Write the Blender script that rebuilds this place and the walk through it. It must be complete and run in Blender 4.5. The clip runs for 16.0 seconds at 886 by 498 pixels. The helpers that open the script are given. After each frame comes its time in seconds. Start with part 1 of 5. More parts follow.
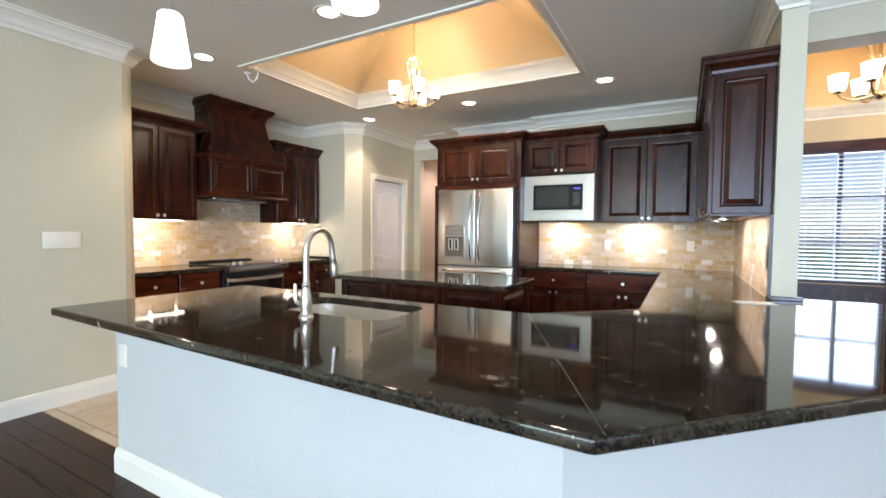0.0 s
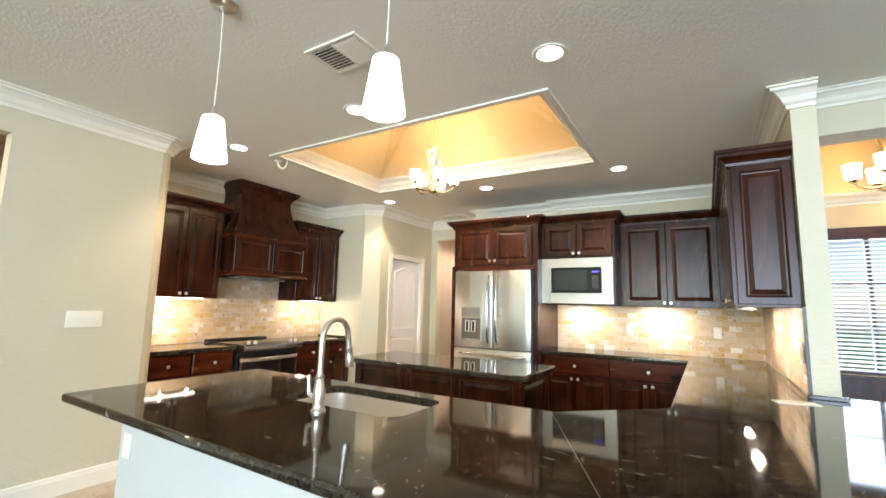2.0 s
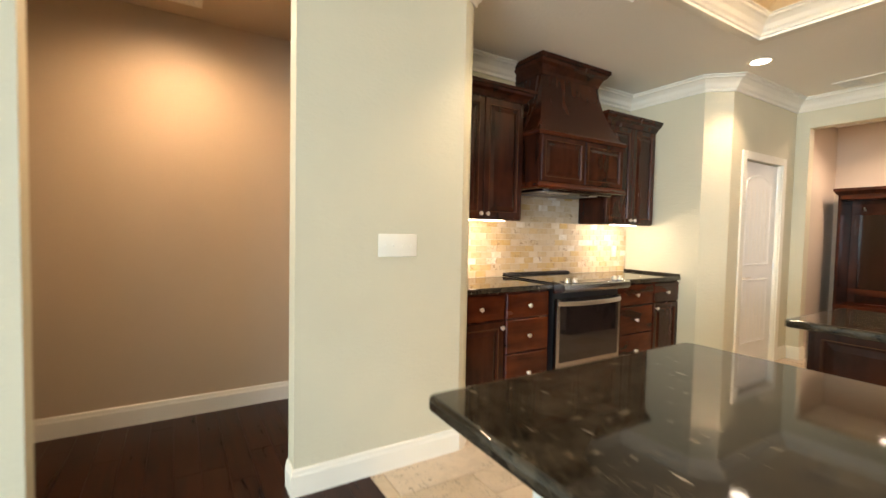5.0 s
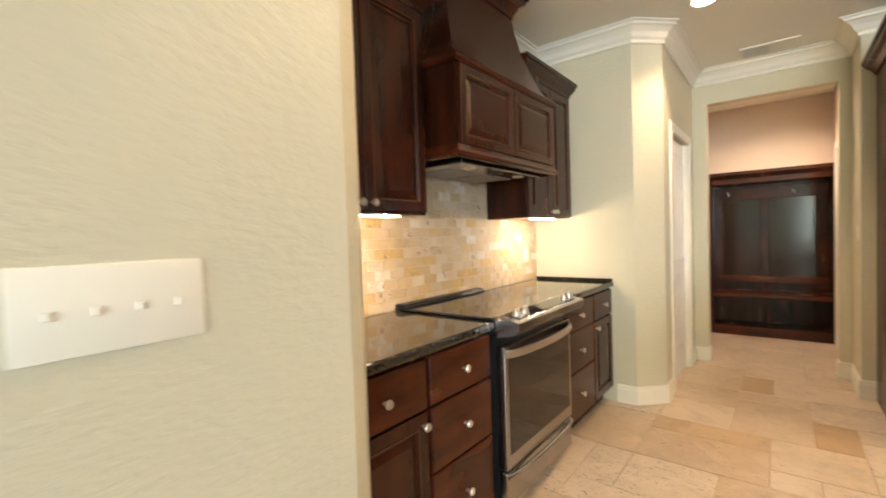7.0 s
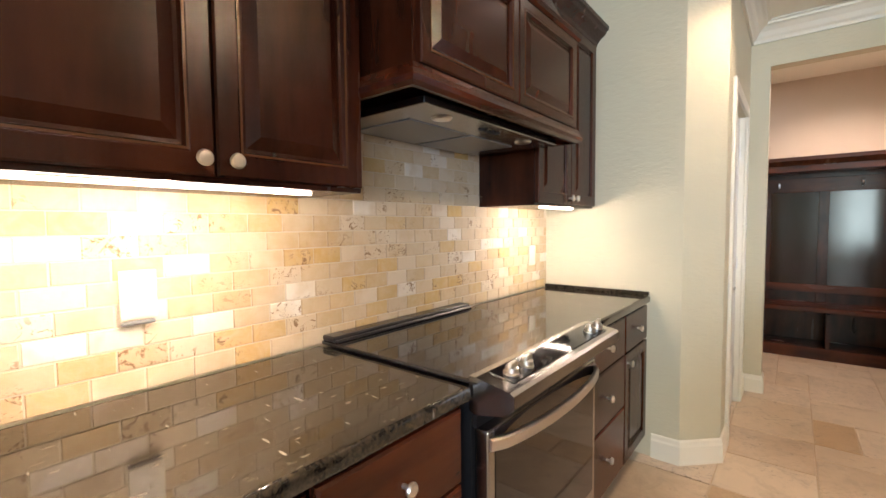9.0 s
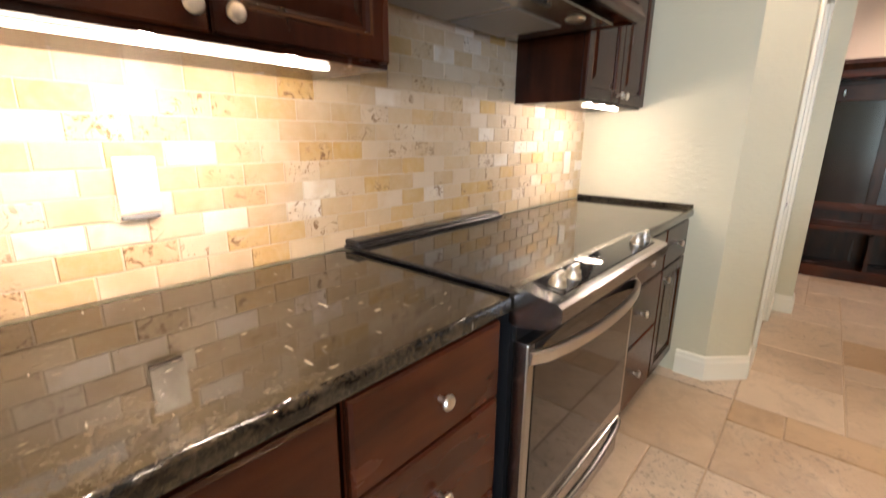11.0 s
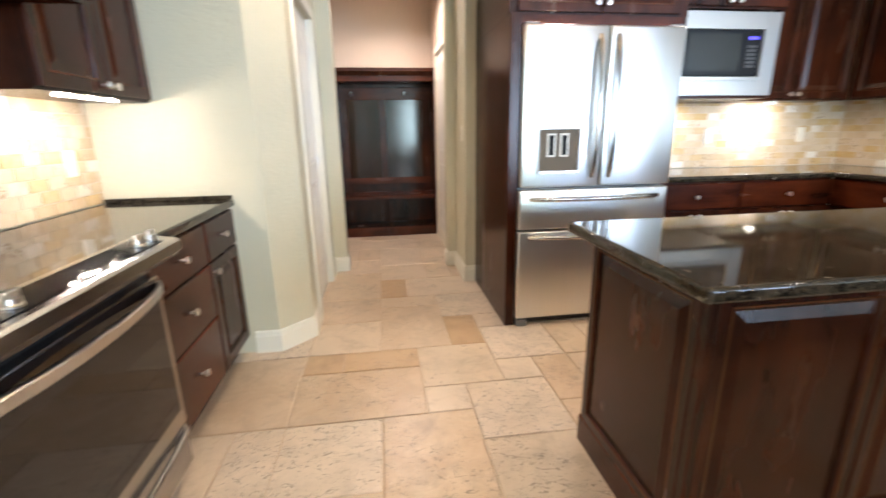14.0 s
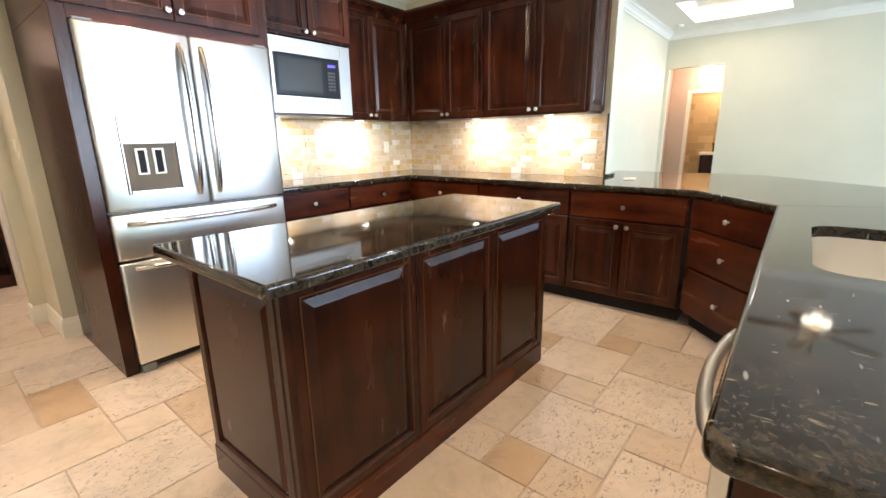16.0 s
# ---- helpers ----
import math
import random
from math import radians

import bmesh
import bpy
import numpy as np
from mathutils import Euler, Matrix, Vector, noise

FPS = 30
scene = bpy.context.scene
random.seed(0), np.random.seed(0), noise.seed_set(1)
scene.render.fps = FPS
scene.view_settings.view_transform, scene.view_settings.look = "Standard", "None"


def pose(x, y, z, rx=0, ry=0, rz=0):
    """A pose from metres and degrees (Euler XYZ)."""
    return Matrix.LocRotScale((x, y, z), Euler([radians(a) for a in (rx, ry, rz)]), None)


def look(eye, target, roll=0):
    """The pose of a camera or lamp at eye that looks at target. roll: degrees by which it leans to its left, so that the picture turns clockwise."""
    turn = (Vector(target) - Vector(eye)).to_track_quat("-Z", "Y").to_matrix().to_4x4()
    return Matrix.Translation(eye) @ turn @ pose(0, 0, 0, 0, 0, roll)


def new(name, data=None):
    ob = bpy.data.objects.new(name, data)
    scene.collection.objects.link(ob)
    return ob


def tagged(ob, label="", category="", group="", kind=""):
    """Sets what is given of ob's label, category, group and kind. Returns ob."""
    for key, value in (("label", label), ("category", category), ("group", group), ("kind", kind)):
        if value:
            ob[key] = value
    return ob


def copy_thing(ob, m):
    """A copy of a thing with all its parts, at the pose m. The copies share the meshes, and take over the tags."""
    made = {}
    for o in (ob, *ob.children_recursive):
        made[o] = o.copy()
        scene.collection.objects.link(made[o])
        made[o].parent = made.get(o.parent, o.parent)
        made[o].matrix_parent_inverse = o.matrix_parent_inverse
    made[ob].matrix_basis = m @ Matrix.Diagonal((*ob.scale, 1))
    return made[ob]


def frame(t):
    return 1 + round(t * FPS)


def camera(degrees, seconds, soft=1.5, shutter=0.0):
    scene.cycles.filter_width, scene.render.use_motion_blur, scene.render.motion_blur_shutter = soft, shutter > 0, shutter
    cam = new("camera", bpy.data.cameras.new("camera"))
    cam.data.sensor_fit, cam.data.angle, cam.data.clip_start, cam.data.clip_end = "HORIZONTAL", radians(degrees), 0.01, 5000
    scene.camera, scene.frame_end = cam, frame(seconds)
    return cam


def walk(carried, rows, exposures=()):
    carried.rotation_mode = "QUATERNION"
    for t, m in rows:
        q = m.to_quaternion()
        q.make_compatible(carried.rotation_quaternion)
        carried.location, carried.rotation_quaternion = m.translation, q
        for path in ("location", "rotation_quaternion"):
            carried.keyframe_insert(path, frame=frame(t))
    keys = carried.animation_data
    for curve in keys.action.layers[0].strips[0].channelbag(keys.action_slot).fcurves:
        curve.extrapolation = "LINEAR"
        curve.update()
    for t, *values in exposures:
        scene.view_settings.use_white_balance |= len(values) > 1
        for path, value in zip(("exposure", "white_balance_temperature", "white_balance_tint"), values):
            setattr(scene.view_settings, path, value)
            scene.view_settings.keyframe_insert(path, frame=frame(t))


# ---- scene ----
cam = camera(91.1, 16.0, 1.5, 0.6)
PATH = [
    (0, (1.005, 0.278, 1.317), (0.036, 2.026, 1.234), 0.5),
    (0.5, (0.995, 0.277, 1.349), (-0.003, 2.01, 1.374), 0.5),
    (1, (0.989, 0.279, 1.385), (-0.023, 1.992, 1.589), 1.1),
    (1.5, (0.987, 0.277, 1.401), (-0.033, 1.968, 1.716), 1.4),
    (2, (0.984, 0.281, 1.39), (-0.044, 1.977, 1.648), 1.4),
    (2.5, (0.939, 0.269, 1.361), (-0.159, 1.934, 1.5), 1.6),
    (3, (0.776, 0.261, 1.315), (-0.497, 1.802, 1.27), 1.5),
    (3.5, (0.498, 0.39, 1.312), (-1.005, 1.706, 1.217), 1.4),
    (4, (0.149, 0.504, 1.3), (-1.546, 1.554, 1.145), 2.4),
    (4.2, (-0.048, 0.539, 1.302), (-1.788, 1.521, 1.207), 1.9),
    (6.3, (-1.938, 1.183, 1.313), (-3.43, 2.514, 1.319), -2.6),
    (6.5, (-2.043, 1.286, 1.325), (-3.475, 2.682, 1.352), -3.1),
    (7, (-2.267, 1.522, 1.31), (-3.497, 3.097, 1.245), -1.9),
    (7.5, (-2.446, 1.741, 1.297), (-3.521, 3.421, 1.151), -3.3),
    (8, (-2.528, 2.004, 1.3), (-3.671, 3.64, 1.183), -3.3),
    (8.2, (-2.552, 2.1, 1.309), (-3.745, 3.703, 1.231), -2.7),
    (10.3, (-2.795, 2.374, 1.316), (-4.095, 3.879, 1.102), 0.6),
    (10.5, (-2.796, 2.377, 1.299), (-4.094, 3.869, 1.004), 0.7),
    (11, (-2.8, 2.382, 1.257), (-4.069, 3.846, 0.761), 0.5),
    (11.5, (-2.805, 2.379, 1.224), (-4.047, 3.801, 0.567), 0.0),
    (12, (-2.796, 2.383, 1.223), (-3.996, 3.839, 0.558), -0.4),
    (12.5, (-2.736, 2.409, 1.237), (-3.695, 4.05, 0.616), -0.8),
    (13, (-2.625, 2.431, 1.253), (-3.14, 4.28, 0.692), -1.0),
    (13.5, (-2.539, 2.434, 1.252), (-2.611, 4.358, 0.71), -1.1),
    (14, (-2.486, 2.439, 1.254), (-2.221, 4.35, 0.726), -0.9),
    (14.5, (-2.398, 2.423, 1.275), (-1.742, 4.246, 0.781), -1.1),
    (15, (-2.282, 2.359, 1.276), (-1.125, 3.917, 0.792), -0.8),
    (15.5, (-2.264, 2.31, 1.255), (-0.83, 3.61, 0.749), -1.5),
    (16, (-2.283, 2.281, 1.249), (-0.784, 3.511, 0.757), -0.9),
]
walk(cam, [(t, look(eye, target, roll)) for t, eye, target, roll in PATH], [(0, 0.3, 6150, 21), (0.5, 0.33, 6500, 20), (1.2, 0.6, 6650, 18), (2.0, 0.6, 6700, 17), (3.0, 0.5, 6700, 19), (4.2, 0.55, 6950, 19), (6.5, 0.6, 7450, 18), (7.3, 0.5, 7250, 20), (8, 0.45, 6650, 21), (11.5, 0.34, 6450, 23), (12, 0.44, 6200, 19), (12.5, 0.58, 5950, 17), (13.3, 0.66, 6000, 17), (14.5, 0.76, 5950, 18), (16, 0.95, 6120, 18)])
DAY_SOUTH, DAY_EAST, CAN_W, STRIP_W = 880, 34, 42, 16

# ---- world, exposure ----
world = bpy.data.worlds.new("sky")
scene.world = world
world.use_nodes = True
wn = world.node_tree.nodes
sky = wn.new("ShaderNodeTexSky")
sky.sky_type, sky.sun_disc, sky.sun_elevation, sky.sun_rotation = "NISHITA", False, radians(50), radians(200)
world.node_tree.links.new(sky.outputs[0], wn["Background"].inputs[0])
wn["Background"].inputs[1].default_value = 0.08

sun = new("sun", bpy.data.lights.new("sun", "SUN"))
sun.data.energy, sun.data.angle, sun.data.color = 2.2, radians(0.5), (1.0, 0.95, 0.86)
sun.matrix_world = look((0, 0, 20), (6, 10, 0))


def area_lamp(name, at, target, sx, sy, watts, colour):
    ob = new(name, bpy.data.lights.new(name, "AREA"))
    ob.data.shape, ob.data.size, ob.data.size_y, ob.data.energy, ob.data.color = "RECTANGLE", sx, sy, watts, colour
    ob.matrix_world = look(at, target)
    return ob


def spot_lamp(name, at, target, watts, colour, angle=110, blend=0.6, radius=0.06):
    ob = new(name, bpy.data.lights.new(name, "SPOT"))
    ob.data.energy, ob.data.color, ob.data.spot_size, ob.data.spot_blend, ob.data.shadow_soft_size = watts, colour, radians(angle), blend, radius
    ob.matrix_world = look(at, target)
    return ob


def point_lamp(name, at, watts, colour, radius=0.05):
    ob = new(name, bpy.data.lights.new(name, "POINT"))
    ob.data.energy, ob.data.color, ob.data.shadow_soft_size = watts, colour, radius
    ob.location = at
    return ob


WARM, DAY, STRIP, STRIPW = (1.0, 0.83, 0.60), (0.62, 0.81, 1.0), (1.0, 0.87, 0.68), (1.0, 0.92, 0.79)
# daylight in the window openings of the living room
for wx, wc in ((-0.55, (0.64, 0.85, 0.82)), (1.6, DAY), (3.75, DAY), (5.9, DAY)):
    area_lamp("daylight_south", (wx, -6.1, 1.5), (wx, 0, 1.5), 1.7, 2.3, DAY_SOUTH / 4, wc)
# extra daylight added from an assumed east window, out of view
area_lamp("daylight_east_fill", (7.45, -1.5, 1.5), (0, -1.5, 1.5), 2.9, 2.1, DAY_EAST, DAY)
area_lamp("daylight_dining", (2.57, 7.3, 1.5), (2.57, 0, 1.5), 1.6, 2.0, 70, DAY)
# recessed cans; the mudroom spot has no fitting
CANS = [(-1.12, 2.50), (-2.61, 2.57), (-2.66, 4.86), (-1.18, 4.80), (0.30, 4.72), (0.31, 2.47)]
for cx, cy in CANS:
    spot_lamp("ceiling_spot", (cx, cy, 2.74), (cx, cy, 0), CAN_W, WARM)
spot_lamp("ceiling_spot", (-3.72, 0.72, 2.66), (-3.72, 0.72, 0), 62, (1.0, 0.74, 0.48), 165, 1.0)
# unseen spot added to brighten the mudroom
spot_lamp("ceiling_spot", (-2.3, 7.2, 2.74), (-2.3, 7.2, 0), 75, (1.0, 0.84, 0.68), 150)
# unseen point lights added to brighten the bath hall and tiles
point_lamp("bath_fill_lamp", (8.3, 4.0, 2.4), 16, (1.0, 0.74, 0.54), 0.1)
point_lamp("bath_fill_lamp", (9.3, 3.9, 2.3), 18, (1.0, 0.78, 0.55), 0.1)
point_lamp("chandelier_lamp", (-1.23, 3.70, 2.80), 42, (1.0, 0.78, 0.50), 0.03)
point_lamp("chandelier_lamp", (2.57, 5.9, 2.98), 60, (1.0, 0.72, 0.40), 0.03)
area_lamp("tray_lamp", (6.25, 3.4, 3.40), (6.25, 3.4, 0), 1.2, 1.1, 18, (1.0, 0.9, 0.75))
# strips under the wall cabinets
for at, sx, sy in (((-3.65, 2.64, 1.384), 0.04, 0.70), ((-3.65, 4.50, 1.384), 0.04, 0.40)):
    area_lamp("strip_lamp", at, (at[0] - 0.5, at[1], 0), sx, sy, STRIP_W * 0.58 * sy, STRIP)
    for i in range(3):
        point_lamp("strip_lamp", (at[0], at[1] + (i - 1) * sy * 0.36, 1.389), STRIP_W * 0.21 * sy, STRIP, 0.012)
for at, way in (((-0.30, 5.62, 1.412), (0, 0.35)), ((0.56, 5.62, 1.412), (0, 0.35)), ((1.24, 4.74, 1.412), (0.35, 0)), ((1.24, 4.00, 1.412), (0.35, 0))):
    puck = area_lamp("puck_lamp", at, (at[0] + way[0], at[1] + way[1], 0), 0.07, 0.07, STRIP_W * 0.40, STRIPW)
    puck.data.shape = "DISK"


# ---- materials ----
class Mat:
    """A node material with short helpers."""

    def __init__(self, name, rough=0.5, metal=0.0, colour=(0.5, 0.5, 0.5), vary=False):
        self.m = bpy.data.materials.new(name)
        self.m.use_nodes = True
        self.n, self.l = self.m.node_tree.nodes, self.m.node_tree.links
        self.b = self.n["Principled BSDF"]
        self.b.inputs["Roughness"].default_value, self.b.inputs["Metallic"].default_value = rough, metal
        self.b.inputs["Base Color"].default_value = (*colour, 1)
        self.pos = self.n.new("ShaderNodeTexCoord").outputs["Object"]
        if vary:  # each piece takes its own stretch of the pattern
            far = self.n.new("ShaderNodeVectorMath")
            far.operation = "MULTIPLY_ADD"
            self.l.new(self.random(), far.inputs[0])
            far.inputs[1].default_value = (61, 37, 53)
            self.l.new(self.pos, far.inputs[2])
            self.pos = far.outputs[0]

    def scaled(self, s):
        mp = self.n.new("ShaderNodeMapping")
        mp.inputs["Scale"].default_value = s
        self.l.new(self.pos, mp.inputs[0])
        return mp.outputs[0]

    def noise(self, scale, detail=4, rough=0.55, distort=0.0, stretch=(1, 1, 1)):
        t = self.n.new("ShaderNodeTexNoise")
        t.inputs["Scale"].default_value, t.inputs["Detail"].default_value = scale, detail
        t.inputs["Roughness"].default_value, t.inputs["Distortion"].default_value = rough, distort
        self.l.new(self.scaled(stretch), t.inputs["Vector"])
        return t.outputs[0]

    def cells(self, scale, feature="F1", stretch=(1, 1, 1)):
        t = self.n.new("ShaderNodeTexVoronoi")
        t.feature = feature
        t.inputs["Scale"].default_value = scale
        self.l.new(self.scaled(stretch), t.inputs["Vector"])
        return t.outputs[0]

    def random(self):
        return self.n.new("ShaderNodeObjectInfo").outputs["Random"]

    def ramp(self, fac, stops):
        r = self.n.new("ShaderNodeValToRGB")
        e = r.color_ramp.elements
        while len(e) < len(stops):
            e.new(0.5)
        for el, (p, c) in zip(e, stops):
            el.position = p
            el.color = (*c, 1) if not isinstance(c, float) else (c, c, c, 1)
        self.l.new(fac, r.inputs[0])
        return r.outputs[0]

    def mix(self, fac, a, b, how="MIX"):
        x = self.n.new("ShaderNodeMix")
        x.data_type, x.blend_type = "RGBA", how
        for sock, v in ((x.inputs[0], fac), (x.inputs[6], a), (x.inputs[7], b)):
            if isinstance(v, (int, float)):
                sock.default_value = v
            elif isinstance(v, tuple):
                sock.default_value = (*v, 1)
            else:
                self.l.new(v, sock)
        return x.outputs[2]

    def colour(self, c):
        self.l.new(c, self.b.inputs["Base Color"])
        return self

    def rough(self, fac, lo, hi):
        mr = self.n.new("ShaderNodeMapRange")
        mr.inputs[3].default_value, mr.inputs[4].default_value = lo, hi
        self.l.new(fac, mr.inputs[0])
        self.l.new(mr.outputs[0], self.b.inputs["Roughness"])
        return self

    def bump(self, fac, strength, distance=0.002):
        bp = self.n.new("ShaderNodeBump")
        bp.inputs["Strength"].default_value, bp.inputs["Distance"].default_value = strength, distance
        self.l.new(fac, bp.inputs["Height"])
        self.l.new(bp.outputs[0], self.b.inputs["Normal"])
        return self

    def glow(self, colour, strength):
        self.b.inputs["Emission Color"].default_value = (*colour, 1)
        self.b.inputs["Emission Strength"].default_value = strength
        return self


def paint(name, c, rough=0.55, texture=90, depth=0.5, relief=0.002, streak=1.0):
    k = Mat(name, rough)
    big = k.noise(1.3, 3)
    k.colour(k.mix(k.ramp(big, [(0.3, 0.0), (0.7, 1.0)]), tuple(v * 0.96 for v in c), tuple(min(1, v * 1.03) for v in c)))
    k.bump(k.noise(texture, 4, 0.55, 0.25, (1, 1, streak)), depth, relief)
    return k.m


WALL = paint("sage beige wall paint", (0.605, 0.555, 0.405), 0.5, 24, 0.5, 0.006, 2.2)
# the sage wall paint again, with blue daylight mixed into its colour
DAYWALL = paint("half wall paint with daylight in it", (0.54, 0.53, 0.49), 0.5, 24, 0.5, 0.005)
PEACH = paint("warm tan wall paint", (0.58, 0.48, 0.385), 0.55, 80, 0.3)
HALLTAN = paint("tan hall paint", (0.52, 0.40, 0.27), 0.55, 80, 0.3)
# warm bulb light of the tray is put into this paint; dining shares it
GOLD = paint("golden tan paint with bulb warmth", (0.72, 0.55, 0.31), 0.55, 80, 0.3)
TRIM = paint("white trim paint", (0.81, 0.765, 0.65), 0.35, 20, 0.05)
DOORWHITE = paint("white door paint", (0.84, 0.82, 0.77), 0.38, 20, 0.05)
k = Mat("knockdown ceiling texture", 0.7)
k.colour(k.mix(k.noise(1.1, 3), (0.86, 0.83, 0.74), (0.90, 0.87, 0.78)))
k.bump(k.ramp(k.noise(48, 3, 0.6, 0.4), [(0.40, 0.0), (0.66, 1.0)]), 0.22, 0.004)
CEIL = k.m


def stained(name, dark, light, streak, gloss=0.28, rough=(0.22, 0.30)):
    """Stained alder: soft reddish figure with its grain along local z (streak 2) or x (streak 0)."""
    k = Mat(name, 0.25, vary=True)
    st = [7, 7, 7]
    st[streak] = 1.0
    g = k.noise(1.6, 4, 0.5, 0.18, tuple(st))
    fine = k.noise(14, 4, 0.6, 0.05, tuple(v / 2 for v in st))
    blotch = k.noise(3.1, 3, 0.5)
    c = k.mix(k.ramp(g, [(0.22, 0.0), (0.82, 1.0)]), dark, light)
    c = k.mix(k.ramp(fine, [(0.45, 0.0), (0.8, 0.22)]), c, tuple(v * 0.6 for v in dark))
    c = k.mix(k.ramp(blotch, [(0.42, 0.0), (0.75, 0.5)]), c, tuple(v * 1.35 for v in light))
    k.colour(c).rough(g, *rough)
    k.bump(fine, 0.04, 0.0006)
    k.b.inputs["Specular IOR Level"].default_value = gloss
    return k.m


WOOD = stained("dark walnut stain, upright grain", (0.008, 0.0022, 0.0013), (0.058, 0.0145, 0.0052), 2)
WOODX = stained("dark walnut stain, level grain", (0.008, 0.0020, 0.0012), (0.105, 0.0215, 0.0062), 0)
LACQUER = stained("lacquered walnut board", (0.008, 0.0022, 0.0013), (0.030, 0.0085, 0.0036), 2, 0.55, (0.10, 0.16))
GLAZE = Mat("amber glaze on moulding edge", 0.24, 0, (0.085, 0.030, 0.011)).m

k = Mat("black granite", 0.06)
sp = k.noise(260, 3, 0.7)
fl = k.noise(75, 5, 0.74, 0.5)
patch = k.noise(9, 6, 0.68, 0.6)
vein = k.noise(13, 1, 0.4, 0.12, (1.2, 6, 1))
fleck = k.noise(30, 1, 0.4, 0.1, (3.2, 1, 1))
c = k.mix(k.ramp(fl, [(0.42, 0.0), (0.66, 1.0)]), (0.005, 0.004, 0.003), (0.056, 0.042, 0.026))
c = k.mix(k.ramp(patch, [(0.47, 0.0), (0.64, 0.5)]), c, (0.070, 0.054, 0.036))
c = k.mix(k.ramp(sp, [(0.62, 0.0), (0.74, 0.6)]), c, (0.13, 0.105, 0.075))
c = k.mix(k.ramp(fleck, [(0.735, 0.0), (0.77, 0.5)]), c, (0.32, 0.27, 0.19))
c = k.mix(k.ramp(vein, [(0.735, 0.0), (0.775, 0.6)]), c, (0.42, 0.38, 0.31))
k.colour(c).rough(k.noise(3, 3), 0.03, 0.075)
k.b.inputs["IOR"].default_value = 1.47
GRANITE = k.m

k = Mat("brushed stainless steel", 0.24, 1.0, (0.60, 0.58, 0.55))
br = k.noise(60, 3, 0.6, 0, (1, 1, 0.02))
k.colour(k.mix(br, (0.70, 0.69, 0.66), (0.74, 0.73, 0.70))).rough(br, 0.27, 0.31)
k.bump(k.noise(1.6, 2, 0.4, 0.2, (5, 1, 0.10)), 0.30, 0.012)
tan = k.n.new("ShaderNodeTangent")
tan.direction_type, tan.axis = "RADIAL", "Z"
k.l.new(tan.outputs[0], k.b.inputs["Tangent"])
k.b.inputs["Anisotropic"].default_value, k.b.inputs["Anisotropic Rotation"].default_value = 0.7, 0.25
STEEL = k.m
k = Mat("level brushed stainless steel", 0.25, 1.0, (0.6, 0.58, 0.55))
k.rough(k.noise(60, 3, 0.6, 0, (0.02, 0.02, 1)), 0.13, 0.24)
STEELX = k.m
OVENSTEEL = Mat("satin oven handle steel", 0.3, 1.0, (0.56, 0.54, 0.52)).m
RANGESTEEL = Mat("dark stainless range trim", 0.22, 1.0, (0.38, 0.36, 0.34)).m
NICKEL = Mat("brushed nickel", 0.29, 1.0, (0.72, 0.68, 0.62)).m
BRASS = Mat("antique nickel lamp metal", 0.25, 1.0, (0.62, 0.52, 0.36)).m
BLACK = Mat("black plastic", 0.35, 0, (0.012, 0.012, 0.013)).m
# near-black for toe kicks, slots and vent backing: their shade as colour
GAPSHADE = Mat("recess shade put into the colour", 0.8, 0, (0.006, 0.005, 0.005)).m
VENTGREY = Mat("pale grey metal", 0.5, 0, (0.66, 0.65, 0.62)).m
GREYPL = Mat("grey plastic", 0.4, 0, (0.20, 0.20, 0.20)).m
PLATE = Mat("ivory plastic", 0.35, 0, (0.80, 0.75, 0.63)).m
SINKSTEEL = Mat("satin sink steel", 0.4, 1.0, (0.76, 0.72, 0.66)).m
k = Mat("black ceramic glass", 0.04, 0, (0.010, 0.010, 0.011))
k.rough(k.noise(9, 3), 0.03, 0.07)
COOKTOP = k.m
OVENGLASS = Mat("smoked oven glass", 0.05, 0, (0.014, 0.010, 0.009)).m
k = Mat("microwave window", 0.25, 0, (0.030, 0.033, 0.031))
k.b.inputs["Specular IOR Level"].default_value = 0.28
SCREEN = k.m
MWTRIM = Mat("satin stainless trim", 0.36, 1.0, (0.46, 0.43, 0.38)).m
k = Mat("matt black microwave front", 0.3, 0, (0.010, 0.010, 0.011))
k.b.inputs["Specular IOR Level"].default_value = 0.18
MWBLACK = k.m
DIGITS = Mat("blue clock digits", 0.4, 0, (0.02, 0.02, 0.05)).glow((0.12, 0.10, 1.0), 1.6).m
BULB = Mat("lit can lens", 0.4, 0, (0.9, 0.88, 0.8)).glow((1.0, 0.90, 0.74), 14).m
SHADE = Mat("lit white glass shade", 0.25, 0, (0.9, 0.9, 0.88)).glow((1.0, 0.93, 0.82), 3.2).m
GLOBE = Mat("lit cream glass cup", 0.25, 0, (0.9, 0.85, 0.75)).glow((1.0, 0.86, 0.60), 4.5).m
LED = Mat("lit strip", 0.4, 0, (0.9, 0.9, 0.85)).glow((1.0, 0.88, 0.68), 11).m

k = Mat("dark hardwood", 0.28, vary=True)
pr = k.random()
g = k.noise(2.2, 6, 0.6, 1.0, (1.0, 9, 9))
c = k.mix(k.ramp(g, [(0.3, 0.0), (0.72, 1.0)]), (0.006, 0.0021, 0.0014), (0.044, 0.0125, 0.0055))
c = k.mix(k.ramp(pr, [(0.0, 0.0), (0.6, 0.1), (1.0, 0.5)]), c, (0.050, 0.015, 0.0065))
k.colour(c).rough(g, 0.22, 0.38)
k.bump(g, 0.10, 0.001)
k.b.inputs["Specular IOR Level"].default_value = 0.2
HARDWOOD = k.m



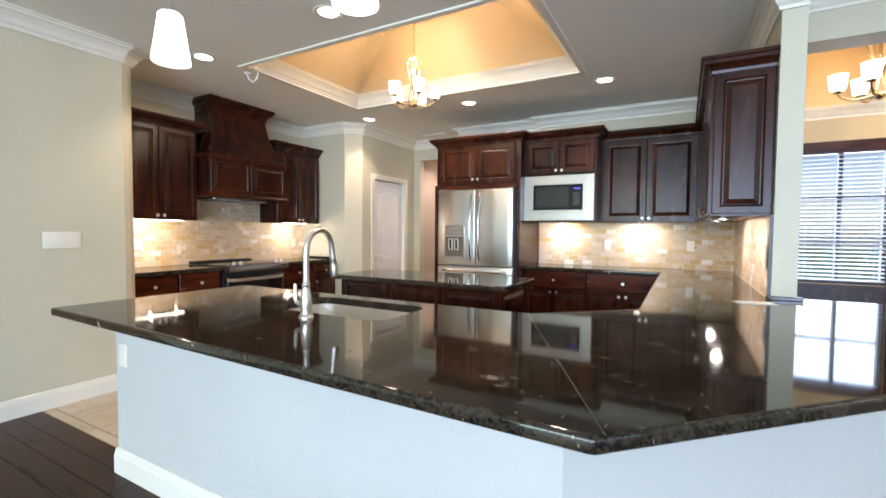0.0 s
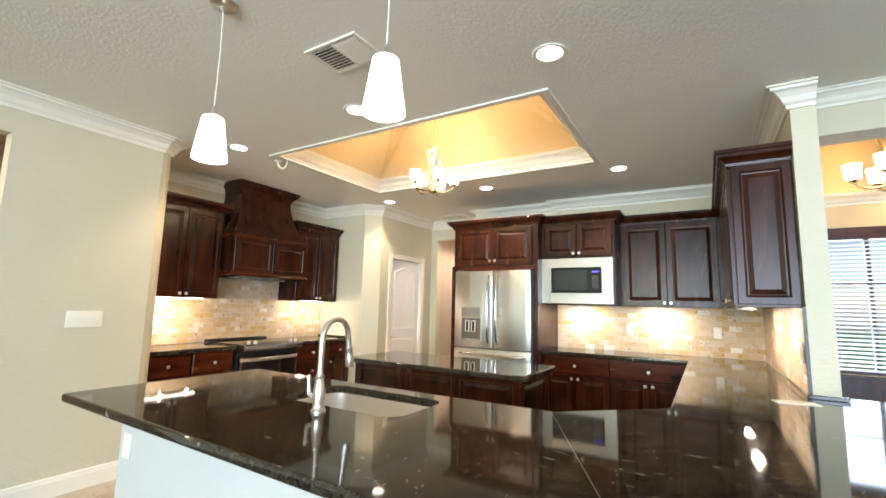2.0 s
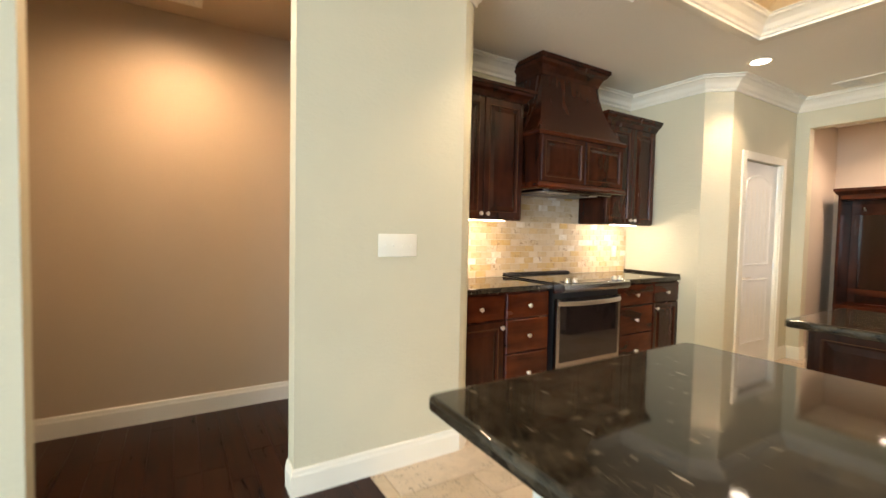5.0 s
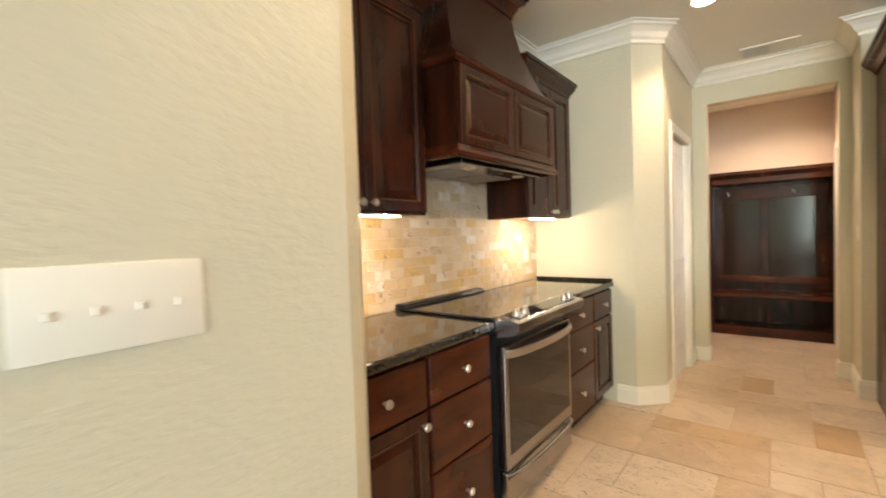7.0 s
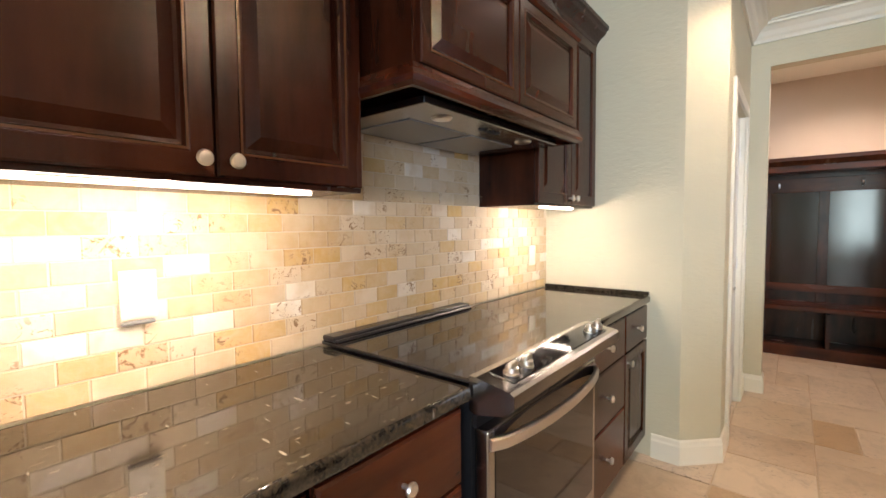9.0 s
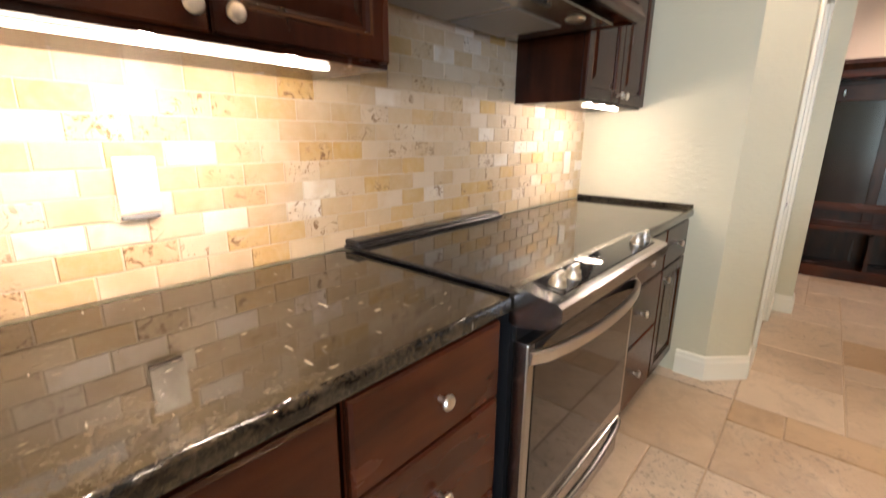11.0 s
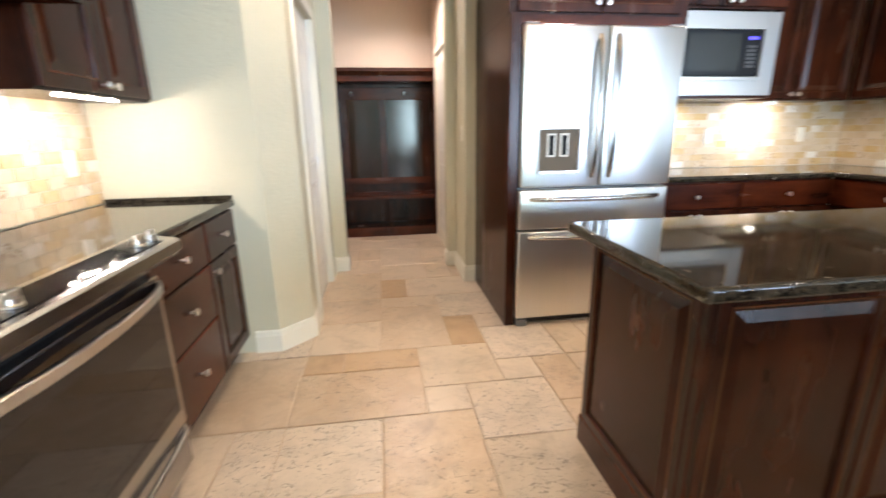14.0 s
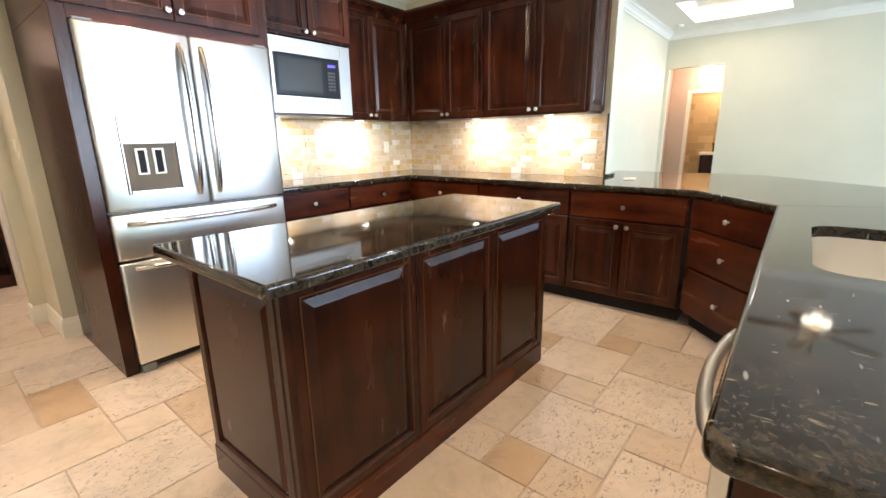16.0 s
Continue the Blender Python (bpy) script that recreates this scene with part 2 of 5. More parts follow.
def travertine(name, tones, holes):
    """Honed stone with clouds, veins and open pits; holes sets how much of it is pitted."""
    k = Mat(name, 0.30, vary=True)
    base = k.ramp(k.random(), [(i / (len(tones) - 1), c) for i, c in enumerate(tones)])
    cl = k.noise(4.5, 6, 0.7, 0.5)
    c = k.mix(k.ramp(cl, [(0.40, 0.0), (0.70, 0.6)]), base, tuple(min(1, v * 1.22) for v in tones[1]))
    c = k.mix(k.ramp(k.noise(6, 6, 0.75, 0.4, (1, 2, 1)), [(0.50, 0.0), (0.70, 0.55)]), c, tuple(v * 0.66 for v in tones[1]))
    c = k.mix(k.ramp(k.noise(2.6, 6, 0.75, 0.6), [(0.56, 0.0), (0.68, 0.42)]), c, tuple(v * 0.52 for v in tones[1]))
    pit = k.ramp(k.noise(33, 5, 0.70, 1.2, (1, 1, 2.0)), [(0.575, 0.0), (0.61, 1.0)])
    area = k.ramp(k.noise(3.4, 3, 0.6), [(0.62 - holes, 0.0), (0.74 - holes, 1.0)])
    pits = k.mix(1.0, pit, area, "MULTIPLY")
    k.colour(k.mix(pits, c, tuple(v * 0.42 for v in tones[1]))).rough(cl, 0.24, 0.44)
    k.bump(k.mix(pits, (1.0, 1.0, 1.0), (0.0, 0.0, 0.0)), 0.6, 0.003)
    return k.m


TRAVERTINE = travertine("travertine floor tile", [(0.46, 0.33, 0.215), (0.53, 0.42, 0.305), (0.60, 0.49, 0.38), (0.51, 0.39, 0.265), (0.56, 0.45, 0.335)], 0.16)
TRAVPITTED = travertine("open pitted travertine tile", [(0.54, 0.43, 0.315), (0.59, 0.485, 0.38), (0.56, 0.45, 0.34)], 0.34)
TRAVBROWN = travertine("brown travertine tile", [(0.48, 0.335, 0.195), (0.45, 0.315, 0.19), (0.42, 0.28, 0.155)], 0.14)

k = Mat("tumbled stone wall tile", 0.58, vary=True)
k.b.inputs["Specular IOR Level"].default_value = 0.3
pr = k.random()
base = k.ramp(pr, [(0.0, (0.60, 0.49, 0.35)), (0.15, (0.53, 0.40, 0.24)), (0.3, (0.66, 0.56, 0.43)), (0.45, (0.58, 0.44, 0.26)), (0.58, (0.63, 0.52, 0.38)), (0.70, (0.56, 0.36, 0.12)), (0.78, (0.54, 0.40, 0.23)), (0.88, (0.65, 0.55, 0.42)), (0.96, (0.76, 0.71, 0.63)), (1.0, (0.80, 0.77, 0.71))])
cl = k.noise(18, 5, 0.65, 1.4)
c = k.mix(k.ramp(cl, [(0.38, 0.0), (0.75, 0.45)]), base, (0.66, 0.55, 0.41))
c = k.mix(k.ramp(k.noise(7, 3, 0.6), [(0.50, 0.0), (0.70, 0.5)]), c, (0.50, 0.33, 0.15))
mark = k.mix(1.0, k.ramp(k.noise(20, 5, 0.7, 3.4), [(0.545, 0.0), (0.60, 1.0)]), k.ramp(k.noise(4.2, 2, 0.5), [(0.55, 0.0), (0.61, 0.9)]), "MULTIPLY")
c = k.mix(mark, c, (0.22, 0.12, 0.055))
k.colour(c)
k.bump(cl, 0.25, 0.002)
STONE = k.m
k = Mat("cream grout", 0.8)
k.colour(k.mix(k.noise(30, 3), (0.58, 0.49, 0.36), (0.66, 0.57, 0.44)))
GROUT = k.m
k = Mat("floor grout", 0.8)
k.colour(k.mix(k.noise(12, 4), (0.44, 0.33, 0.22), (0.55, 0.43, 0.31)))
FLOORGROUT = k.m
k = Mat("gold bath tile", 0.35)
k.colour(k.ramp(k.random(), [(0.0, (0.42, 0.30, 0.14)), (1.0, (0.60, 0.46, 0.24))]))
BATHTILE = k.m
BLIND = Mat("white blind slat", 0.5, 0, (0.80, 0.82, 0.86)).m
k = Mat("garden beyond the glass", 1.0, 0, (0.1, 0.1, 0.1))
k.colour(k.ramp(k.noise(1.2, 6, 0.7), [(0.3, (0.02, 0.05, 0.01)), (0.6, (0.10, 0.20, 0.05)), (0.8, (0.3, 0.42, 0.18))]))
FOLIAGE = k.m
LAWN = paint("lawn", (0.07, 0.13, 0.03), 0.9, 30, 0.6)


# ---- mesh helpers ----
def mesh_of(name, bm, material, smooth=False):
    bmesh.ops.recalc_face_normals(bm, faces=bm.faces)
    me = bpy.data.meshes.new(name)
    bm.to_mesh(me)
    bm.free()
    me.materials.append(material)
    if smooth:
        me.polygons.foreach_set("use_smooth", [True] * len(me.polygons))
        me.set_sharp_from_angle(angle=radians(35))
    return me


def part(name, bm, material, parent, label="", smooth=False, at=None):
    ob = new(name, mesh_of(name, bm, material, smooth))
    ob.parent = parent
    if at is not None:
        ob.matrix_local = at
    return tagged(ob, label)


def slab(parent, bm):
    """A granite slab: rounded edge, the top and underside dead flat."""
    ob = part("slab", bm, GRANITE, parent, "", True)
    for f in ob.data.polygons:
        if abs(f.normal.z) > 0.995:
            f.use_smooth = False
    return ob


def thing(name, m, label, category, group=""):
    ob = new(name)
    ob.empty_display_size = 0.1
    ob.matrix_world = m
    return tagged(ob, label, category, group)


def structure(name, bm, material, label="", smooth=False):
    return tagged(new(name, mesh_of(name, bm, material, smooth)), label, "", "", "structure")


def walls(name, material, label, *pairs):
    """Stretches of wall, each an object of its own."""
    for a, b in pairs:
        structure(name, box(a, b), material, label)


def add_box(bm, a, b, bevel=0.0, seg=1):
    (x0, y0, z0), (x1, y1, z1) = a, b
    m = Matrix.Translation(((x0 + x1) / 2, (y0 + y1) / 2, (z0 + z1) / 2)) @ Matrix.Diagonal((abs(x1 - x0), abs(y1 - y0), abs(z1 - z0), 1))
    geo = bmesh.ops.create_cube(bm, size=1, matrix=m)
    if bevel:
        edges = list({e for v in geo["verts"] for e in v.link_edges})
        bmesh.ops.bevel(bm, geom=edges, offset=bevel, segments=seg, affect="EDGES", profile=0.5)
    return bm


def box(a, b, bevel=0.0, seg=1):
    return add_box(bmesh.new(), a, b, bevel, seg)


def boxes(*pairs, bevel=0.0):
    bm = bmesh.new()
    for a, b in pairs:
        add_box(bm, a, b, bevel)
    return bm


def add_prism(bm, pts, z0, z1):
    lo = [bm.verts.new((x, y, z0)) for x, y in pts]
    hi = [bm.verts.new((x, y, z1)) for x, y in pts]
    bm.faces.new(lo[::-1])
    bm.faces.new(hi)
    for i in range(len(pts)):
        j = (i + 1) % len(pts)
        bm.faces.new((lo[i], lo[j], hi[j], hi[i]))
    return bm


def prism(pts, z0, z1, bevel=0.0, seg=2):
    bm = add_prism(bmesh.new(), pts, z0, z1)
    if bevel:
        bmesh.ops.recalc_face_normals(bm, faces=bm.faces)
        flat = [e for e in bm.edges if abs(e.verts[0].co.z - e.verts[1].co.z) < 1e-6]
        bmesh.ops.bevel(bm, geom=flat, offset=bevel, segments=seg, affect="EDGES", profile=0.5)
    return bm


def lathe(profile, seg=24, centre=(0, 0, 0)):
    """Turned about local z: (radius, z) pairs."""
    bm = bmesh.new()
    rings = []
    for r, z in profile:
        rings.append([bm.verts.new((centre[0] + r * math.cos(2 * math.pi * i / seg), centre[1] + r * math.sin(2 * math.pi * i / seg), centre[2] + z)) for i in range(seg)])
    for a, b in zip(rings, rings[1:]):
        for i in range(seg):
            j = (i + 1) % seg
            bm.faces.new((a[i], a[j], b[j], b[i]))
    if profile[0][0] > 1e-5:
        bm.faces.new(rings[0][::-1])
    if profile[-1][0] > 1e-5:
        bm.faces.new(rings[-1])
    bmesh.ops.remove_doubles(bm, verts=bm.verts, dist=1e-6)
    return bm


def tube(points, radius, seg=12, caps=True):
    """A round bar along points; radius may be a list."""
    bm = bmesh.new()
    pts = [Vector(p) for p in points]
    if not isinstance(radius, (list, tuple)):
        pts = [q for i, q in enumerate(pts) if i == 0 or (q - pts[i - 1]).length > 1e-5]
    rad = radius if isinstance(radius, (list, tuple)) else [radius] * len(pts)
    side = None
    rings = []
    for i, p in enumerate(pts):
        d = (pts[min(i + 1, len(pts) - 1)] - pts[max(i - 1, 0)]).normalized()
        if side is None:
            side = d.orthogonal().normalized()
        side = (side - d * side.dot(d)).normalized()
        up = d.cross(side)
        rings.append([bm.verts.new(p + (side * math.cos(2 * math.pi * k / seg) + up * math.sin(2 * math.pi * k / seg)) * rad[i]) for k in range(seg)])
    for a, b in zip(rings, rings[1:]):
        for k in range(seg):
            bm.faces.new((a[k], a[(k + 1) % seg], b[(k + 1) % seg], b[k]))
    if caps:
        bm.faces.new(rings[0][::-1])
        bm.faces.new(rings[-1])
    return bm


def sweep(path, profile, closed=False):
    """A moulding along a level path: profile of (out to the left of the way, z)."""
    bm = bmesh.new()
    pts = [Vector(p) for p in path]
    n = len(pts)
    rows = []
    for i, p in enumerate(pts):
        ds = []
        if closed or i > 0:
            ds.append((p - pts[i - 1]).normalized())
        if closed or i < n - 1:
            ds.append((pts[(i + 1) % n] - p).normalized())
        ns = [Vector((-d.y, d.x)) for d in ds]
        m = sum(ns, Vector((0, 0))).normalized()
        m = m / max(0.3, m.dot(ns[0]))
        rows.append([bm.verts.new((p.x + m.x * o, p.y + m.y * o, z)) for o, z in profile])
    loop = list(zip(rows, rows[1:])) + ([(rows[-1], rows[0])] if closed else [])
    for a, b in loop:
        for k in range(len(profile) - 1):
            bm.faces.new((a[k], b[k], b[k + 1], a[k + 1]))
    if not closed:
        bm.faces.new(rows[0])
        bm.faces.new(rows[-1][::-1])
    return bm


def facing(x, y, z, turn):
    """A unit's pose: local x runs to the right as seen from its front, which looks along local -y."""
    return pose(x, y, z, 0, 0, turn)


def rings_mesh(w, h, rings):
    """A panel in the xz plane, centred on x=w/2: rings of (inset, y)."""
    bm = bmesh.new()
    loops = []
    for inset, y in rings:
        loops.append([bm.verts.new(c) for c in ((inset, y, inset), (w - inset, y, inset), (w - inset, y, h - inset), (inset, y, h - inset))])
    bm.faces.new(loops[0])
    for a, b in zip(loops, loops[1:]):
        for i in range(4):
            bm.faces.new((a[i], a[(i + 1) % 4], b[(i + 1) % 4], b[i]))
    bm.faces.new(loops[-1])
    return bm


def raised_panel(w, h, stile=0.058):
    return rings_mesh(w, h, [(0, 0), (0, -0.016), (0.004, -0.020), (stile - 0.012, -0.020), (stile - 0.006, -0.017), (stile, -0.009), (stile + 0.008, -0.008), (stile + 0.034, -0.017), (stile + 0.037, -0.018)])


def slab_front(w, h):
    return rings_mesh(w, h, [(0, 0), (0, -0.014), (0.006, -0.020)])


def knob(parent, x, y, z):
    m = pose(x, y, z, 90)
    part("knob", lathe([(0.006, 0), (0.005, 0.012), (0.008, 0.016), (0.015, 0.020), (0.0165, 0.025), (0.013, 0.030), (0.0, 0.032)], 16), NICKEL, parent, "brushed nickel knob", True, m)


def door(parent, x, z, w, h, y=0.0, knob_at=None, name="door", stile=0.058):
    d = part(name, raised_panel(w, h, stile), WOOD, parent, "", False, Matrix.Translation((x, y, z)))
    fr = stile
    bm = bmesh.new()
    for a, b in (((fr - 0.009, -0.0205, fr - 0.009), (w - fr + 0.009, -0.0175, fr - 0.004)), ((fr - 0.009, -0.0205, h - fr + 0.004), (w - fr + 0.009, -0.0175, h - fr + 0.009)),
                 ((fr - 0.009, -0.0205, fr - 0.004), (fr - 0.004, -0.0175, h - fr + 0.004)), ((w - fr + 0.004, -0.0205, fr - 0.004), (w - fr + 0.009, -0.0175, h - fr + 0.004))):
        add_box(bm, a, b)
    part("glazed_edge", bm, GLAZE, d, "amber glazed moulding edge")
    if knob_at:
        knob(d, knob_at[0] - x, -0.02, knob_at[1] - z)
    return d


def drawer(parent, x, z, w, h, y=0.0, knobs=1):
    d = part("drawer", slab_front(w, h), WOODX, parent, "", False, Matrix.Translation((x, y, z)))
    knob(d, w / 2, -0.02, h / 2)
    return d


def cabinet_crown(parent, path, z):
    part("crown", sweep(path[::-1], [(0, z - 0.012), (0.014, z - 0.012), (0.018, z + 0.006), (0.034, z + 0.026), (0.060, z + 0.042), (0.068, z + 0.062), (0.080, z + 0.066), (0.080, z + 0.088), (0, z + 0.088)]), WOOD, parent, "stepped crown moulding")


# ---- the shell ----
H, HL = 2.775, 3.15
structure("floor", boxes(((-4.5, 1.57, -0.12), (1.605, 8.5, -0.006))), FLOORGROUT, "sandy grout bed of the travertine floor")
structure("floor_boards", boxes(((-5.0, -6.6, -0.12), (7.8, 1.57, -0.008)), ((1.605, 1.57, -0.12), (10.2, 7.2, -0.008))), HARDWOOD, "dark stained hardwood floor")
walls("wall_west", WALL, "sage beige painted wall with a hall opening", ((-3.12, -6.4, 0), (-3.0, 0.22, 2.9)), ((-3.12, 0.22, 2.485), (-3.0, 1.18, 2.9)))
structure("wall_west_corner", prism([(-3.12, 1.18), (-3.0, 1.18), (-3.0, 2.13), (-3.022, 2.18), (-3.065, 2.225), (-4.03, 2.225), (-4.03, 2.105), (-3.12, 2.105)], 0, 2.9), WALL, "sage beige wall end with a clipped corner")
walls("wall_hall_back", HALLTAN, "tan painted hall wall", ((-4.42, -1.4, 0), (-4.30, 1.62, 2.9)), ((-4.30, 1.5, 0), (-3.12, 1.62, 2.9)), ((-4.30, -1.4, 0), (-3.12, -1.28, 2.9)))
structure("ceiling_hall", box((-4.30, -1.28, 2.70), (-3.12, 1.5, 2.78)), HALLTAN)
structure("wall_range", box((-4.03, 2.225, 0), (-3.91, 4.90, 2.9)), WALL, "sage beige wall behind the range")
structure("wall_pantry", prism([(-4.03, 4.90), (-3.12, 4.90), (-2.95, 5.07), (-2.95, 5.335), (-3.07, 5.335), (-3.07, 5.12), (-3.17, 5.02), (-4.03, 5.02)], 0, 2.9), WALL, "sage beige wall with a clipped corner")
walls("wall_pantry_door", WALL, "sage beige wall round the pantry door", ((-3.07, 6.10, 0), (-2.95, 6.40, 2.9)), ((-3.07, 5.335, 2.06), (-2.95, 6.10, 2.9)))
structure("wall_pantry_inside", boxes(((-4.03, 5.02, 0), (-3.95, 6.52, 2.9))), WALL)
walls("wall_mudroom", WALL, "sage beige wall with a squared opening", ((-3.95, 6.40, 0), (-2.83, 6.52, 2.9)), ((-2.83, 6.40, 2.47), (-1.89, 6.52, 2.9)), ((-1.89, 6.40, 0), (-1.69, 6.52, 2.9)), ((-1.81, 5.92, 0), (-1.69, 6.40, 2.9)))
walls("wall_mudroom_sides", PEACH, "warm tan mudroom wall", ((-3.25, 6.52, 0), (-3.13, 8.3, 2.9)), ((-1.80, 6.52, 0), (-1.68, 8.3, 2.9)), ((-3.13, 8.15, 0), (-1.80, 8.3, 2.9)))
structure("wall_fridge", prism([(-1.69, 5.92), (-0.64, 5.92), (-0.64, 5.82), (1.48, 5.82), (1.48, 5.94), (-0.52, 5.94), (-0.52, 6.04), (-1.69, 6.04)], 0, 2.9), WALL, "sage beige wall behind the fridge")
structure("wall_east", box((1.48, 3.57, 0), (1.605, 6.9, 3.3)), WALL, "sage beige wall ending as a pillar at the bar")
structure("wall_fascia", box((1.455, -6.3, H), (1.575, 3.57, 3.3)), CEIL, "textured step between two ceiling heights")
TX0, TX1, TY0, TY1 = -2.48, 0.14, 2.88, 4.41
structure("ceiling", boxes(((-4.1, -6.4, H), (1.455, TY0, H + 0.1)), ((-4.1, TY1, H), (1.48, 8.4, H + 0.1)), ((-4.1, TY0, H), (TX0, TY1, H + 0.1)), ((TX1, TY0, H), (1.48, TY1, H + 0.1))), CEIL, "beige knockdown textured ceiling")
# the vaulted tray
bm = bmesh.new()
low = [(TX0, TY0), (TX1, TY0), (TX1, TY1), (TX0, TY1)]
z1, z2 = H + 0.13, 3.55
lo0 = [bm.verts.new((x, y, H + 0.1)) for x, y in low]
lo1 = [bm.verts.new((x, y, z1)) for x, y in low]
ux0, ux1, uy0, uy1, cc = -1.75, -0.58, 3.35, 3.94, 0.16
up = [bm.verts.new((x, y, z2)) for x, y in ((ux0 + cc, uy0), (ux1 - cc, uy0), (ux1, uy0 + cc), (ux1, uy1 - cc), (ux1 - cc, uy1), (ux0 + cc, uy1), (ux0, uy1 - cc), (ux0, uy0 + cc))]
for i in range(4):
    j = (i + 1) % 4
    bm.faces.new((lo0[i], lo0[j], lo1[j], lo1[i]))
    bm.faces.new((lo1[i], lo1[j], up[2 * i + 1], up[2 * i]))
    bm.faces.new((lo1[j], up[(2 * i + 2) % 8], up[2 * i + 1]))
bm.faces.new(up)
structure("ceiling_tray", bm, GOLD, "vaulted ceiling tray, bulb warmth in its golden paint")
CROWN = [(0, -0.105), (0.014, -0.105), (0.016, -0.088), (0.03, -0.075), (0.042, -0.05), (0.066, -0.028), (0.082, -0.022), (0.084, -0.010), (0.1, -0.008), (0.1, -0.0005), (0, -0.0005)]


def crown(name, path, z, closed=False, s=1.22):
    structure(name, sweep(path, [(o * s, z + d * s) for o, d in CROWN], closed), TRIM, "white crown moulding")


crown("trim", [(1.605, 3.57), (1.48, 3.57), (1.48, 5.82), (-0.64, 5.82), (-0.64, 5.92), (-1.81, 5.92), (-1.81, 6.40), (-2.95, 6.40), (-2.95, 5.07), (-3.12, 4.90), (-3.91, 4.90), (-3.91, 2.225), (-3.065, 2.225), (-3.0, 2.13), (-3.0, -6.3)], H)
crown("trim_tray", [(TX0, TY0), (TX1, TY0), (TX1, TY1), (TX0, TY1)], H + 0.135, True, 1.1)
structure("trim_tray_rim", sweep([(TX0, TY0), (TX1, TY0), (TX1, TY1), (TX0, TY1)], [(0, H - 0.012), (-0.045, H - 0.012), (-0.05, H - 0.0005), (0, H - 0.0005)], True), TRIM, "thin white rim of the tray")
BASE = [(0, 0), (0.016, 0), (0.016, 0.10), (0.012, 0.112), (0.010, 0.128), (0.004, 0.135), (0, 0.135)]


def skirting(path, name="baseboard"):
    structure(name, sweep(path, BASE), TRIM, "white painted baseboard")


skirting([(-3.065, 2.225), (-3.022, 2.18), (-3.0, 2.13), (-3.0, 1.18), (-3.12, 1.18)])
skirting([(-3.12, 0.22), (-3.0, 0.22), (-3.0, -6.3)])
skirting([(-4.30, 1.5), (-4.30, -1.28)])
skirting([(-2.95, 5.25), (-2.95, 5.07), (-3.12, 4.90), (-3.26, 4.90)])
skirting([(-2.83, 6.52), (-2.83, 6.40), (-2.95, 6.40), (-2.95, 6.18)])
skirting([(-1.72, 5.92), (-1.81, 5.92), (-1.81, 6.40), (-1.89, 6.40), (-1.89, 6.52)])
skirting([(-1.80, 6.52), (-1.80, 7.7)])

# ---- living room, dining room and bath seen past the bar ----
walls("wall_living_north", WALL, "pale wall with a wide dining opening", ((3.6, 4.65, 0), (7.6, 4.93, 3.3)), ((1.605, 4.65, 2.80), (3.6, 4.93, 3.3)))
walls("wall_living_east", WALL, "pale living room wall", ((7.6, -6.3, 0), (7.72, -3.0, 3.3)), ((7.6, 0.0, 0), (7.72, 3.645, 3.3)), ((7.6, 3.645, 2.5), (7.72, 4.58, 3.3)), ((7.6, 4.58, 0), (7.72, 4.93, 3.3)), ((7.6, -3.0, 0), (7.72, 0.0, 0.4)), ((7.6, -3.0, 2.6), (7.72, 0.0, 3.3)))
# unseen wall: windows guessed from reflections, piers added to band them
walls("wall_south_unseen", WALL, "", ((-3.1, -6.4, 0), (-1.5, -6.3, 3.3)), ((6.85, -6.4, 0), (7.72, -6.3, 3.3)), ((-1.5, -6.4, 0), (6.85, -6.3, 0.3)), ((-1.5, -6.4, 2.7), (6.85, -6.3, 3.3)), ((0.3, -6.4, 0.3), (0.75, -6.3, 2.7)), ((2.45, -6.4, 0.3), (2.9, -6.3, 2.7)), ((4.6, -6.4, 0.3), (5.05, -6.3, 2.7)))
LX0, LX1, LY0, LY1 = 5.5, 7.0, 2.75, 4.1
structure("ceiling_living", boxes(((1.575, -6.4, HL), (LX0, 4.65, HL + 0.1)), ((LX1, -6.4, HL), (7.72, 4.65, HL + 0.1)), ((LX0, -6.4, HL), (LX1, LY0, HL + 0.1)), ((LX0, LY1, HL), (LX1, 4.65, HL + 0.1)), ((LX0 - 0.1, LY0 - 0.1, HL + 0.3), (LX1 + 0.1, LY1 + 0.1, HL + 0.36)), ((LX0 - 0.1, LY0 - 0.1, HL + 0.1), (LX0, LY1 + 0.1, HL + 0.3)), ((LX1, LY0 - 0.1, HL + 0.1), (LX1 + 0.1, LY1 + 0.1, HL + 0.3)), ((LX0, LY0 - 0.1, HL + 0.1), (LX1, LY0, HL + 0.3)), ((LX0, LY1, HL + 0.1), (LX1, LY1 + 0.1, HL + 0.3))), CEIL, "pale living room ceiling with a lit tray")
crown("trim_living", [(7.6, 0.0), (7.6, 4.65), (1.605, 4.65)], HL)
walls("wall_dining", GOLD, "golden tan dining room wall", ((1.605, 6.9, 0), (2.14, 7.02, 3.7)), ((3.0, 6.9, 0), (5.2, 7.02, 3.7)), ((2.14, 6.9, 2.30), (3.0, 7.02, 3.7)), ((2.14, 6.9, 0), (3.0, 7.02, 0.74)), ((5.1, 4.93, 0), (5.2, 6.9, 3.7)), ((1.605, 4.83, 3.3), (5.2, 4.93, 3.7)), ((1.5, 4.93, 3.3), (1.605, 6.9, 3.7)))
structure("ceiling_dining", box((1.605, 4.93, 3.6), (5.1, 6.9, 3.7)), GOLD)
crown("trim_dining", [(5.1, 6.9), (1.605, 6.9), (1.605, 4.93)], 2.78)
